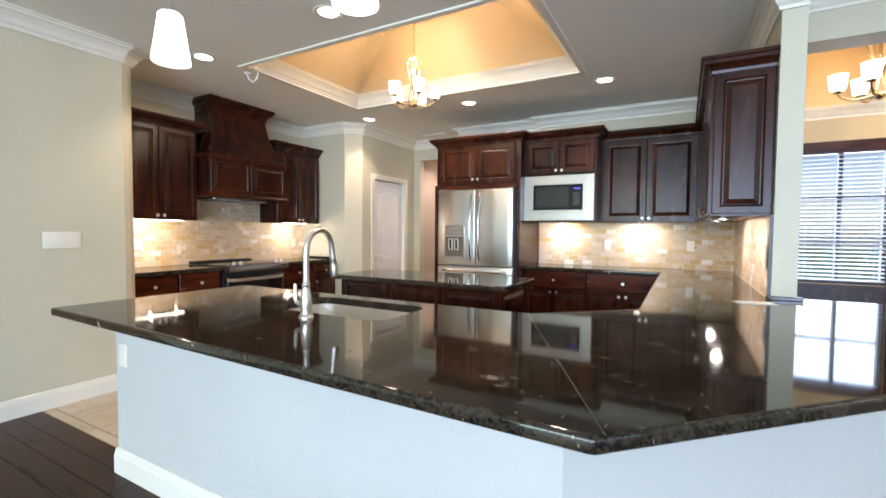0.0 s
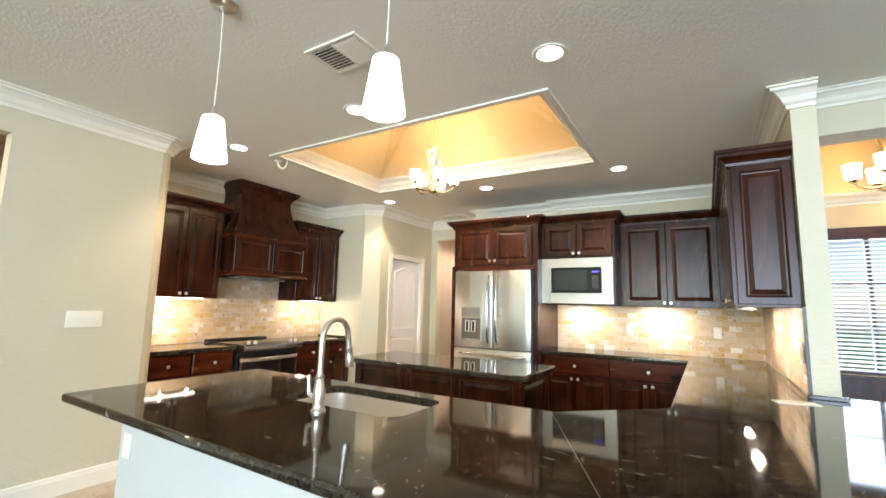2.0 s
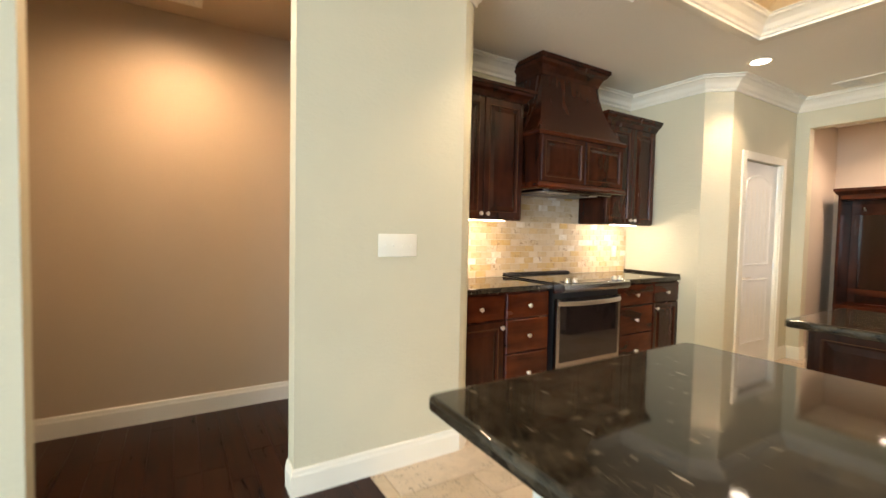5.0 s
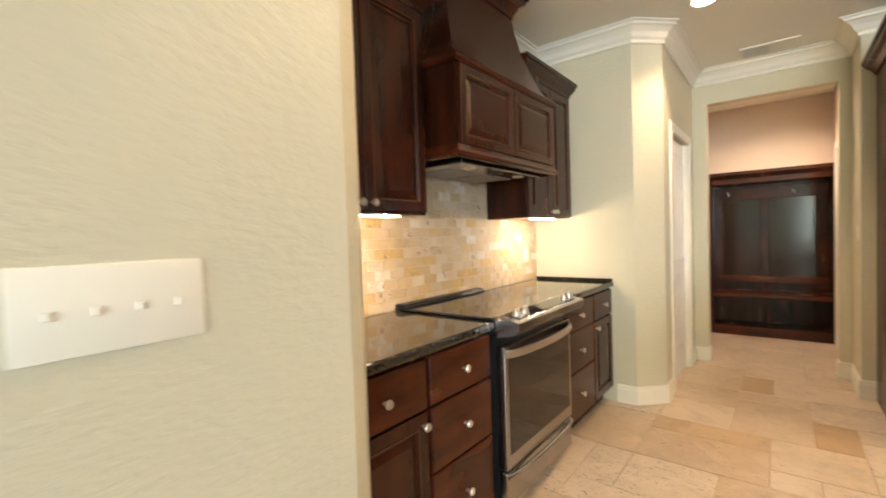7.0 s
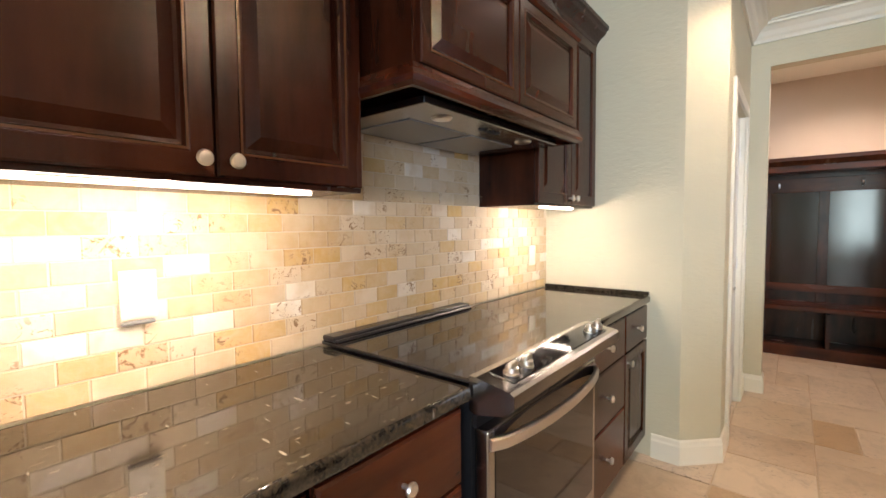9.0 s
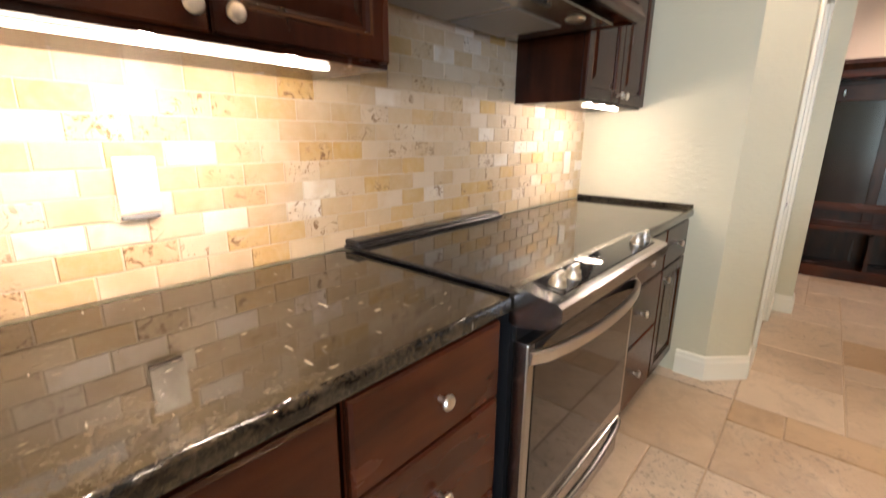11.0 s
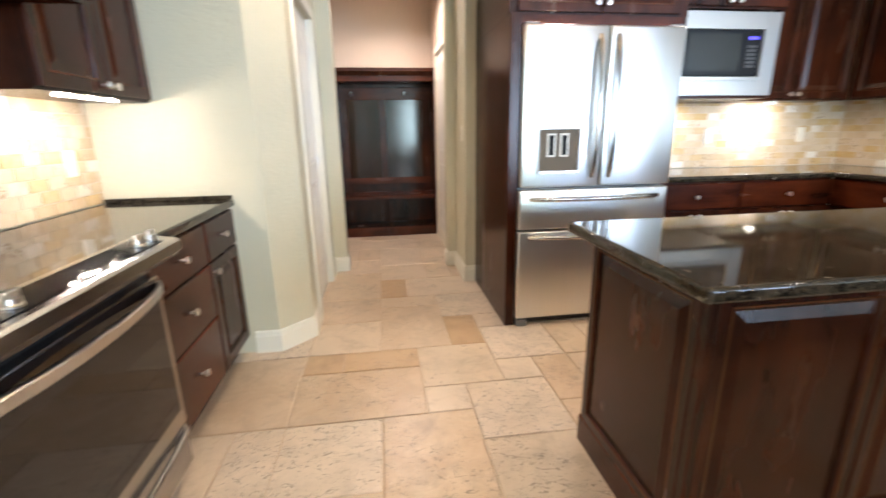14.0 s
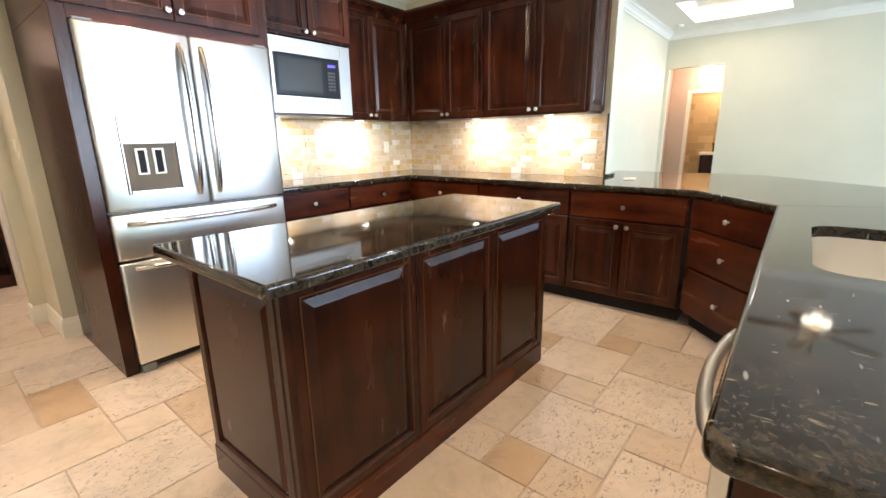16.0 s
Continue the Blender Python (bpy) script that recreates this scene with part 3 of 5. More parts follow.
walls("wall_bath", PEACH, "peach lit hall wall", ((7.72, 4.75, 0), (9.9, 4.87, 2.8)), ((7.72, 3.0, 0), (9.9, 3.12, 2.8)), ((8.7, 4.35, 0), (8.8, 4.75, 2.8)), ((8.7, 3.12, 2.10), (8.8, 4.35, 2.8)))
structure("ceiling_bath", box((7.72, 3.0, 2.7), (9.9, 4.87, 2.8)), PEACH)
structure("wall_bath_end", box((9.8, 3.12, 0), (9.9, 4.75, 2.8)), GROUT)
structure("trim_bath", boxes(((8.68, 4.35, 0), (8.70, 4.42, 2.17)), ((8.68, 3.2, 2.10), (8.70, 4.35, 2.17))), TRIM, "white casing of the bath doorway")
structure("ground", box((-60, -80, -0.4), (60, 60, -0.3)), LAWN, "lawn outside")


# ---- cabinets ----
def base_cabinet(m, w, layout, label, depth=0.58, group="base cabinets", basin=False):
    t = thing("base_cabinet", m, label, "cabinet", group)
    if basin:
        part("body", boxes(((0, 0.0, 0.10), (w, depth, 0.66)), ((0, 0.0, 0.66), (w, 0.02, 0.874)), ((0, 0.02, 0.66), (0.02, depth, 0.874)), ((w - 0.02, 0.02, 0.66), (w, depth, 0.874))), WOOD, t)
    else:
        part("body", boxes(((0, 0.0, 0.10), (w, depth, 0.874))), WOOD, t)
    # shade under the cabinet is put into this board's colour
    part("toe_kick", boxes(((0, 0.06, 0.0), (w, depth, 0.10))), GAPSHADE, t, "recessed toe kick, its shade in the colour")
    g = 0.004
    if layout == "drawers":
        for z0, z1 in ((0.115, 0.412), (0.420, 0.668), (0.676, 0.862)):
            drawer(t, g, z0, w - 2 * g, z1 - z0)
    else:
        drawer(t, g, 0.676, w - 2 * g, 0.186)
        if layout == "one door":
            door(t, g, 0.115, w - 2 * g, 0.553, 0, (w - 0.035, 0.625))
        elif layout == "one door left":
            door(t, g, 0.115, w - 2 * g, 0.553, 0, (0.035, 0.625))
        else:
            h = w / 2
            door(t, g, 0.115, h - 1.5 * g, 0.553, 0, (h - 0.035, 0.63))
            door(t, h + g / 2, 0.115, h - 1.5 * g, 0.553, 0, (h + 0.035, 0.63))
    return t


def wall_cabinet(m, w, z0, z1, depth, splits, label, crown_path, knob_z=None, name="wall_cabinet", stile=0.058, rail=0.03):
    t = thing(name, m, label, "cabinet", "wall cabinets")
    part("body", boxes(((0, 0, z0), (w, depth, z1))), WOOD, t)
    n = len(splits) - 1
    for i in range(n):
        a, b = splits[i] + 0.002, splits[i + 1] - 0.002
        kx = b - 0.03 if i % 2 == 0 else a + 0.03
        door(t, a, z0 + 0.012, b - a, z1 - z0 - rail - 0.012, 0, (kx, knob_z or z0 + 0.045), "door", stile)
    cabinet_crown(t, crown_path, z1 - 0.012)
    return t


base_cabinet(facing(-3.31, 2.272, 0, 90), 0.444, "one door", "dark stained base cabinet with one drawer over a raised panel door")
base_cabinet(facing(-3.31, 2.728, 0, 90), 0.425, "drawers", "dark stained cabinet with three drawers beside the range")
base_cabinet(facing(-3.31, 3.968, 0, 90), 0.522, "drawers", "dark stained three drawer cabinet beyond the range")
base_cabinet(facing(-3.31, 4.495, 0, 90), 0.403, "one door left", "narrow dark stained cabinet against the pantry wall")
wall_cabinet(facing(-3.60, 2.228, 0, 90), 0.877, 1.405, 2.37, 0.308, (0.01, 0.484, 0.87), "dark stained wall cabinet with two raised panel doors", [(0.877, 0.30), (0.877, 0), (0.0, 0)][::-1])
wall_cabinet(facing(-3.60, 4.135, 0, 90), 0.745, 1.405, 2.37, 0.308, (0.006, 0.385, 0.739), "dark stained wall cabinet beside the range hood", [(0, 0.30), (0, 0), (0.745, 0), (0.745, 0.30)])

t = wall_cabinet(facing(-1.73, 5.05, 0, 0), 1.09, 1.875, 2.37, 0.86, (0.045, 0.54, 1.03), "deep dark stained cabinet above the fridge", [(0, 0.86), (0, 0), (1.09, 0), (1.09, 0.15)], 1.935, "fridge_cabinet")
part("side_panel", box((0, -0.055, 0), (0.062, 0.86, 1.875), 0.002), WOOD, t, "tall dark wood end panel")
part("rail", box((0.064, -0.008, 1.826), (1.053, 0.012, 1.8745)), WOODX, t, "plain rail above the fridge")
part("side_panel", box((1.055, 0.0, 0), (1.088, 0.76, 1.875)), WOOD, t, "tall dark wood end panel")
t = wall_cabinet(facing(-0.638, 5.20, 0, 0), 0.80, 1.965, 2.37, 0.615, (0.03, 0.40, 0.775), "dark stained cabinet above the microwave", [(0, 0.3), (0, 0), (0.80, 0), (0.80, 0.32)], 2.005, "microwave_cabinet", 0.052)
part("niche", boxes(((0, 0.02, 1.44), (0.03, 0.615, 1.965)), ((0.77, 0.02, 1.44), (0.80, 0.615, 1.965)), ((0.03, 0.02, 1.43), (0.77, 0.615, 1.45))), WOOD, t)
wall_cabinet(facing(0.165, 5.53, 0, 0), 0.975, 1.43, 2.37, 0.288, (0.02, 0.465, 0.945), "dark stained corner wall cabinet with two doors", [(0, 0), (0.965, 0)])
wall_cabinet(facing(1.15, 5.525, 0, -90), 0.93, 1.43, 2.37, 0.328, (0.02, 0.505, 0.925), "dark stained wall cabinet with two tall doors", [(0, 0), (0.93, 0)])
t = wall_cabinet(facing(1.15, 4.592, 0, -90), 0.955, 1.43, 2.37, 0.328, (0.005, 0.505, 0.945), "dark stained end wall cabinet with a panelled side", [(0, 0), (0.955, 0), (0.955, 0.328)])
part("end_panel", raised_panel(0.315, 0.90, 0.055), WOOD, t, "raised panel on the cabinet's end", False, Matrix.Translation((0.955, 0.006, 1.445)) @ pose(0, 0, 0, 0, 0, 90))

base_cabinet(facing(-0.64, 5.245, 0, 0), 0.71, "doors", "dark stained base cabinet with a drawer over two doors")
base_cabinet(facing(0.072, 5.245, 0, 0), 0.755, "doors", "dark stained base cabinet with a drawer over two doors")
base_cabinet(facing(0.835, 5.24, 0, -90), 0.82, "doors", "dark stained base cabinet with a drawer over two doors")
base_cabinet(facing(0.835, 4.418, 0, -90), 0.82, "doors", "dark stained base cabinet with a drawer over two doors")
base_cabinet(facing(0.835, 3.595, 0, -90), 0.79, "doors", "dark stained base cabinet with a drawer over two doors")
base_cabinet(facing(0.832, 2.775, 0, -135), 0.655, "drawers", "dark stained three drawer cabinet set across the corner", 0.5)
base_cabinet(facing(0.365, 2.292, 0, 180), 0.482, "drawers", "dark stained drawer cabinet beside the sink", 0.58)
base_cabinet(facing(-0.12, 2.292, 0, 180), 0.92, "doors", "dark stained sink cabinet", 0.58, basin=True)

t = thing("dishwasher", facing(-1.045, 2.292, 0, 180), "stainless dishwasher at the end of the bar", "dishwasher")
part("tub", box((0.0, 0.0, 0.10), (0.60, 0.56, 0.872)), GREYPL, t)
part("door", box((0.004, -0.03, 0.11), (0.596, 0.0, 0.866), 0.006, 2), STEEL, t, "brushed steel door")
part("handle", tube([(0.05, -0.03, 0.80)] + [(0.05 + 0.5 * i / 12, -0.032 - 0.042 * math.sin(math.pi * i / 12) ** 0.6, 0.80) for i in range(13)] + [(0.55, -0.03, 0.80)], 0.013, 12), MWTRIM, t, "bowed steel bar handle", True)
part("toe_kick", box((0.0, 0.05, 0.0), (0.60, 0.56, 0.10)), GAPSHADE, t)
t = thing("end_panel", facing(-1.66, 1.63, 0, 0), "dark stained panel closing the end of the bar", "cabinet panel")
part("board", box((0, 0, 0), (0.028, 0.662, 0.874)), WOOD, t)


# ---- worktops ----
def rounded(poly, radii, seg=5):
    """A polygon with the corners named in radii rounded."""
    out, n = [], len(poly)
    for i, p in enumerate(poly):
        r = radii.get(i, 0)
        p = Vector(p)
        if not r:
            out.append(tuple(p))
            continue
        a, b = (Vector(poly[i - 1]) - p).normalized(), (Vector(poly[(i + 1) % n]) - p).normalized()
        half = a.angle(b) / 2
        d = r / math.tan(half)
        s, e = p + a * d, p + b * d
        c = p + (a + b).normalized() * (r / math.sin(half))
        v0, v1 = s - c, e - c
        for k in range(seg + 1):
            out.append(tuple(c + v0.lerp(v1, k / seg).normalized() * r))
    return out


def inset(poly, d):
    pts, n = [Vector(p) for p in poly], len(poly)
    out = []
    for i, p in enumerate(pts):
        d0, d1 = (p - pts[i - 1]).normalized(), (pts[(i + 1) % n] - p).normalized()
        n0, n1 = Vector((-d0.y, d0.x)), Vector((-d1.y, d1.x))
        m = (n0 + n1).normalized()
        out.append(p + m * (d / max(0.3, m.dot(n0))))
    return out


def worktop(outline, hole=None, z=0.915, thick=0.04):
    prof = [(0.012, z), (0.008, z - 0.0006), (0.004, z - 0.0026), (0.001, z - 0.0065), (0, z - 0.011), (0, z - thick + 0.010), (0.001, z - thick + 0.0055), (0.004, z - thick + 0.0022), (0.008, z - thick + 0.0005), (0.012, z - thick)]
    bm = sweep(outline, prof, True)
    for zz in (z, z - thick):
        edges = []
        for loop in [inset(outline, 0.012)] + ([hole] if hole else []):
            vs = [bm.verts.new((p[0], p[1], zz)) for p in loop]
            edges += [bm.edges.new((vs[i], vs[(i + 1) % len(vs)])) for i in range(len(vs))]
        bmesh.ops.triangle_fill(bm, edges=edges, use_beauty=True)
    if hole:
        a = [bm.verts.new((p[0], p[1], z)) for p in hole]
        b = [bm.verts.new((p[0], p[1], z - thick)) for p in hole]
        for i in range(len(hole)):
            j = (i + 1) % len(hole)
            bm.faces.new((a[i], a[j], b[j], b[i]))
    bmesh.ops.remove_doubles(bm, verts=bm.verts, dist=0.0004)
    return bm


SX0, SX1, SY0, SY1 = -0.90, -0.155, 1.80, 2.225
sink_hole = rounded([(SX0, SY0), (SX1, SY0), (SX1, SY1), (SX0, SY1)], {0: 0.09, 1: 0.09, 2: 0.09, 3: 0.09}, 6)
bar = rounded([(-1.77, 1.216), (0.862, 1.152), (2.25, 2.54), (2.25, 3.72), (1.613, 3.72), (1.613, 3.562), (1.472, 3.562), (1.472, 5.812), (-0.64, 5.812), (-0.64, 5.21), (0.80, 5.21), (0.80, 2.78), (0.345, 2.352), (-1.77, 2.328)], {0: 0.02, 1: 0.03, 2: 0.03, 13: 0.035})
t = thing("bar_worktop", pose(0, 0, 0), "polished black granite worktop running round the kitchen and bar", "worktop")
slab(t, worktop(bar, sink_hole))
seam = Vector((0.88 - 0.333, 1.175 - 2.36, 0))
part("seam", box((0, -0.0012, 0.9148), (seam.length, 0.0012, 0.9154)), Mat("seam filler", 0.3, 0, (0.10, 0.09, 0.08)).m, t, "filled joint between two slabs", False, pose(0.333, 2.36, 0, 0, 0, math.degrees(math.atan2(seam.y, seam.x))))
t = thing("range_worktop", pose(0, 0, 0), "polished black granite worktop between range and wall", "worktop", "range worktops")
slab(t, worktop([(-3.902, 2.232), (-3.281, 2.232), (-3.281, 3.172), (-3.902, 3.172)]))
t = thing("range_worktop", pose(0, 0, 0), "polished black granite worktop with an upstand on the pantry wall", "worktop", "range worktops")
slab(t, worktop([(-3.902, 3.966), (-3.276, 3.966), (-3.276, 4.895), (-3.902, 4.895)]))
part("upstand", box((-3.90, 4.872, 0.9152), (-3.28, 4.895, 0.937), 0.003), GRANITE, t)
t = thing("pillar_upstand", pose(0, 0, 0), "thin black granite collar at the foot of the pillar", "upstand")
part("strip", box((1.452, 3.545, 0.9155), (1.635, 3.568, 0.938), 0.003), GRANITE, t)

# half wall of the bar
bar_wall = [(-1.635, 1.445), (0.735, 1.445), (2.02, 2.73), (2.02, 3.5), (1.90, 3.5), (1.90, 2.78), (0.685, 1.565), (-1.635, 1.565)]
structure("wall_bar", prism(bar_wall, 0, 0.874), DAYWALL, "half wall under the bar with pale daylight in its paint")
skirting([(2.02, 3.5), (2.02, 2.73), (0.735, 1.445), (-1.635, 1.445), (-1.635, 1.565)], "baseboard_bar")

# sink and faucet
t = thing("sink", pose(0, 0, 0), "undermount stainless steel sink in the granite", "sink")
bm = bmesh.new()
rows = []
for d, zz in ((-0.006, 0.874), (-0.006, 0.868), (0.004, 0.76), (0.02, 0.715), (0.05, 0.70)):
    rows.append([bm.verts.new((p.x, p.y, zz)) for p in inset(sink_hole, d)])
for a, b in zip(rows, rows[1:]):
    for i in range(len(a)):
        j = (i + 1) % len(a)
        bm.faces.new((a[i], a[j], b[j], b[i]))
bm.faces.new(rows[-1])
part("basin", bm, SINKSTEEL, t, "", True)
part("drain", lathe([(0.045, 0.0), (0.045, 0.003), (0.03, 0.004), (0.02, 0.0015), (0.0, 0.0015)], 20, (-0.53, 2.02, 0.7005)), NICKEL, t, "round drain", True)

FX, FY, FZ = -0.495, 1.70, 0.9155
t = thing("faucet", pose(FX, FY, FZ), "tall brushed nickel gooseneck faucet behind the sink", "faucet")
part("body", lathe([(0.033, 0), (0.033, 0.008), (0.027, 0.014), (0.024, 0.03), (0.027, 0.05), (0.026, 0.085), (0.02, 0.12), (0.0155, 0.14), (0.019, 0.146), (0.019, 0.154), (0.0145, 0.16), (0.0135, 0.18)], 24), NICKEL, t, "", True)
arc = [(0, 0, 0.17), (0, 0, 0.25), (0, 0, 0.30)] + [(0, 0.085 - 0.085 * math.cos(a), 0.30 + 0.10 * math.sin(a)) for a in [math.pi * i / 14 for i in range(1, 13)]] + [(0, 0.170, 0.285)]
part("spout", tube(arc, 0.0135, 14), NICKEL, t, "", True)
part("spray_head", lathe([(0.0, 0.0), (0.019, 0.0), (0.0205, 0.012), (0.0195, 0.05), (0.015, 0.075), (0.017, 0.08), (0.017, 0.09), (0.0138, 0.094), (0.0135, 0.11)], 20), NICKEL, t, "", True, pose(0, 0.186, 0.175, 8, 0, 0))
part("lever", tube([(-0.02, 0, 0.055), (-0.045, 0.0, 0.06), (-0.062, 0.0, 0.068), (-0.066, 0.0, 0.085), (-0.068, 0, 0.12), (-0.07, 0, 0.15)], [0.011, 0.011, 0.011, 0.0095, 0.0085, 0.007], 12), NICKEL, t, "side lever", True)


# ---- island ----
t = thing("kitchen_island", pose(-1.725, 3.30, 0), "dark stained wooden island with raised panels", "kitchen island")
IW, ID = 1.55, 0.595
part("body", box((0.012, 0.012, 0.0), (IW - 0.012, ID - 0.012, 0.874)), WOOD, t)
part("plinth", sweep([(0, 0), (0, ID), (IW, ID), (IW, 0)], [(-0.012, 0), (0.004, 0.0), (0.004, 0.110), (0.001, 0.118), (-0.012, 0.118)], True), WOODX, t, "plain dark base board")
for a, b in ((0.02, 0.52), (0.525, 1.025), (1.03, 1.53)):
    door(t, a, 0.122, b - a, 0.748, 0.012, None, "panel", 0.042)
part("corner_post", box((-0.004, -0.006, 0.118), (0.022, 0.03, 0.874), 0.003), WOOD, t)
part("corner_post", box((IW - 0.022, -0.006, 0.118), (IW + 0.004, 0.03, 0.874), 0.003), WOOD, t)
for turn, ox, oy in ((-90, 0.012, ID - 0.02), (90, IW - 0.012, 0.02)):
    p = door(t, 0, 0, ID - 0.04, 0.748, 0, None, "panel", 0.042)
    p.matrix_local = pose(ox, oy, 0.122, 0, 0, turn)
for a, b in ((0.01, 0.52), (0.525, 1.025), (1.03, 1.54)):
    p = door(t, 0, 0, b - a, 0.72, 0, None, "door")
    p.matrix_local = pose(b, ID - 0.012, 0.122, 0, 0, 180)
t = thing("island_worktop", pose(0, 0, 0), "polished black granite slab on the island", "worktop")
slab(t, worktop(rounded([(-1.80, 3.228), (-0.12, 3.24), (-0.12, 3.965), (-1.80, 3.965)], {0: 0.015, 1: 0.015, 2: 0.015, 3: 0.015})))


# ---- range ----
t = thing("range", facing(-3.29, 3.182, 0, 90), "stainless slide-in electric range with a black glass top", "range")
RW = 0.775
part("body", box((0.004, 0.0, 0.02), (RW - 0.004, 0.60, 0.904)), BLACK, t, "black enamel sides")
part("cooktop", box((-0.004, -0.03, 0.9165), (RW + 0.004, 0.612, 0.929), 0.004, 2), COOKTOP, t, "black ceramic glass top")
part("rear_vent", boxes(((0.0, 0.548, 0.929), (RW, 0.612, 0.948)), ((0.0, 0.535, 0.929), (RW, 0.548, 0.938)), bevel=0.004), BLACK, t, "raised black vent strip")
part("vent_slot", boxes(*[((0.06 + i * 0.33, 0.56 + j * 0.016, 0.9475), (0.34 + i * 0.33, 0.568 + j * 0.016, 0.9495)) for i in range(2) for j in range(3)]), RANGESTEEL, t, "steel slats of the vent")
bm = bmesh.new()
prof = [(-0.02, 0.938), (-0.118, 0.921), (-0.128, 0.914), (-0.130, 0.884), (-0.105, 0.860), (-0.02, 0.842), (0.0, 0.85), (0.0, 0.938)]
ends = [[bm.verts.new((x, y, z)) for y, z in prof] for x in (-0.004, RW + 0.004)]
for i in range(len(prof)):
    j = (i + 1) % len(prof)
    bm.faces.new((ends[0][i], ends[0][j], ends[1][j], ends[1][i]))
bm.faces.new(ends[0])
bm.faces.new(ends[1][::-1])
panel = part("control_panel", bm, RANGESTEEL, t, "sloping stainless control panel")
tilt = math.degrees(math.atan2(0.017, 0.098))
slope = pose(0, -0.069, 0.9295, tilt, 0, 0)
part("touch_glass", box((0.05, -0.030, 0.0005), (RW - 0.05, 0.046, 0.003)), COOKTOP, panel, "black touch display", False, slope)
for kx in (0.085, 0.165, 0.635, 0.705):
    kb = part("knob", lathe([(0.021, 0.003), (0.021, 0.008), (0.018, 0.011), (0.017, 0.022), (0.0, 0.023)], 20), NICKEL, panel, "polished round knob base", True, slope @ Matrix.Translation((kx, 0, 0.001)))
    part("grip", box((-0.018, -0.006, 0.020), (0.018, 0.006, 0.036), 0.003, 2), NICKEL, kb, "steel grip bar")
d = part("oven_door", box((0.012, -0.048, 0.235), (RW - 0.012, -0.004, 0.800), 0.006, 2), RANGESTEEL, t, "stainless oven door")
part("oven_window", box((0.042, -0.0505, 0.30), (RW - 0.042, -0.0475, 0.797), 0.001), OVENGLASS, d, "smoked glass window")
bow = lambda n, depth, x0, x1, z, y0: [(x0 + (x1 - x0) * i / n, y0 - depth * math.sin(math.pi * i / n) ** 0.55, z) for i in range(n + 1)]
bm = bmesh.new()
rows = []
for x, y, z in bow(18, 0.058, 0.018, RW - 0.018, 0.765, -0.046):
    rows.append([bm.verts.new((x, y + oy, z + oz)) for oy, oz in ((0.006, -0.017), (-0.004, -0.017), (-0.008, -0.012), (-0.009, 0.012), (-0.005, 0.017), (0.006, 0.017))])
for p, q in zip(rows, rows[1:]):
    for i in range(6):
        bm.faces.new((p[i], p[(i + 1) % 6], q[(i + 1) % 6], q[i]))
bm.faces.new(rows[0])
bm.faces.new(rows[-1][::-1])
part("handle", bm, OVENSTEEL, d, "broad bowed steel handle", True)
part("door_gap", box((0.012, -0.012, 0.800), (RW - 0.012, -0.001, 0.842)), BLACK, t)
d = part("storage_drawer", box((0.012, -0.045, 0.065), (RW - 0.012, -0.004, 0.222), 0.006, 2), RANGESTEEL, t, "stainless bottom drawer")
part("handle", tube(bow(18, 0.030, 0.02, RW - 0.02, 0.205, -0.043), 0.012, 12), RANGESTEEL, d, "bowed lip handle", True)
for x in (0.05, RW - 0.09):
    part("foot", lathe([(0.018, 0), (0.018, 0.02)], 12, (x, 0.05, 0)), BLACK, t)

# ---- hood ----
HB0, HW = 3.105, 1.035
t = thing("range_hood", facing(-3.40, HB0, 0, 90), "dark stained wooden range hood with a tapered chimney", "range hood")
part("box", box((0.01, 0.012, 1.70), (HW - 0.01, 0.508, 2.105)), WOOD, t)
part("lower_rail", sweep([(HW, 0.508), (HW, 0.0), (0, 0), (0, 0.508)], [(-0.012, 1.66), (0.0, 1.66), (0.014, 1.668), (0.018, 1.682), (0.008, 1.70), (0.004, 1.715), (-0.012, 1.715)]), WOODX, t, "rounded bottom moulding")
part("upper_rail", sweep([(HW, 0.508), (HW, 0.0), (0, 0), (0, 0.508)], [(-0.012, 2.085), (0.004, 2.085), (0.012, 2.095), (0.014, 2.112), (0.0, 2.128), (-0.02, 2.13)]), WOODX, t, "moulding under the chimney")
for a, b in ((0.025, 0.515), (0.52, 1.01)):
    door(t, a, 1.72, b - a, 0.36, 0.012, None, "panel", 0.045)
bm = bmesh.new()
rows = []
for f, zz in ((0.0, 2.125), (0.2, 2.19), (0.42, 2.29), (0.66, 2.41), (0.85, 2.53), (1.0, 2.655)):
    e = 1 - (1 - f) ** 1.25
    i0, fr = 0.165 * e, 0.165 * e
    rows.append([bm.verts.new(c) for c in ((0.015 + i0, 0.508, zz), (0.015 + i0, 0.015 + fr, zz), (HW - 0.015 - i0, 0.015 + fr, zz), (HW - 0.015 - i0, 0.508, zz))])
for a, b in zip(rows, rows[1:]):
    for i in range(3):
        bm.faces.new((a[i], a[i + 1], b[i + 1], b[i]))
    bm.faces.new((a[3], a[0], b[0], b[3]))
bm.faces.new(rows[-1])
bm.faces.new(rows[0])
part("chimney", bm, WOOD, t, "tapered and slightly curved chimney", True)
nx0, nx1, ny = 0.18, HW - 0.18, 0.18
part("top_crown", sweep([(nx1, 0.508), (nx1, ny), (nx0, ny), (nx0, 0.508)], [(-0.01, 2.625), (0.010, 2.625), (0.016, 2.65), (0.040, 2.695), (0.066, 2.712), (0.072, 2.735), (0.085, 2.738), (0.085, 2.772), (-0.01, 2.772)]), WOOD, t, "stepped wooden crown at the ceiling")
ins = part("insert", box((0.10, 0.05, 1.645), (HW - 0.10, 0.48, 1.668), 0.002), RANGESTEEL, t, "steel hood insert")
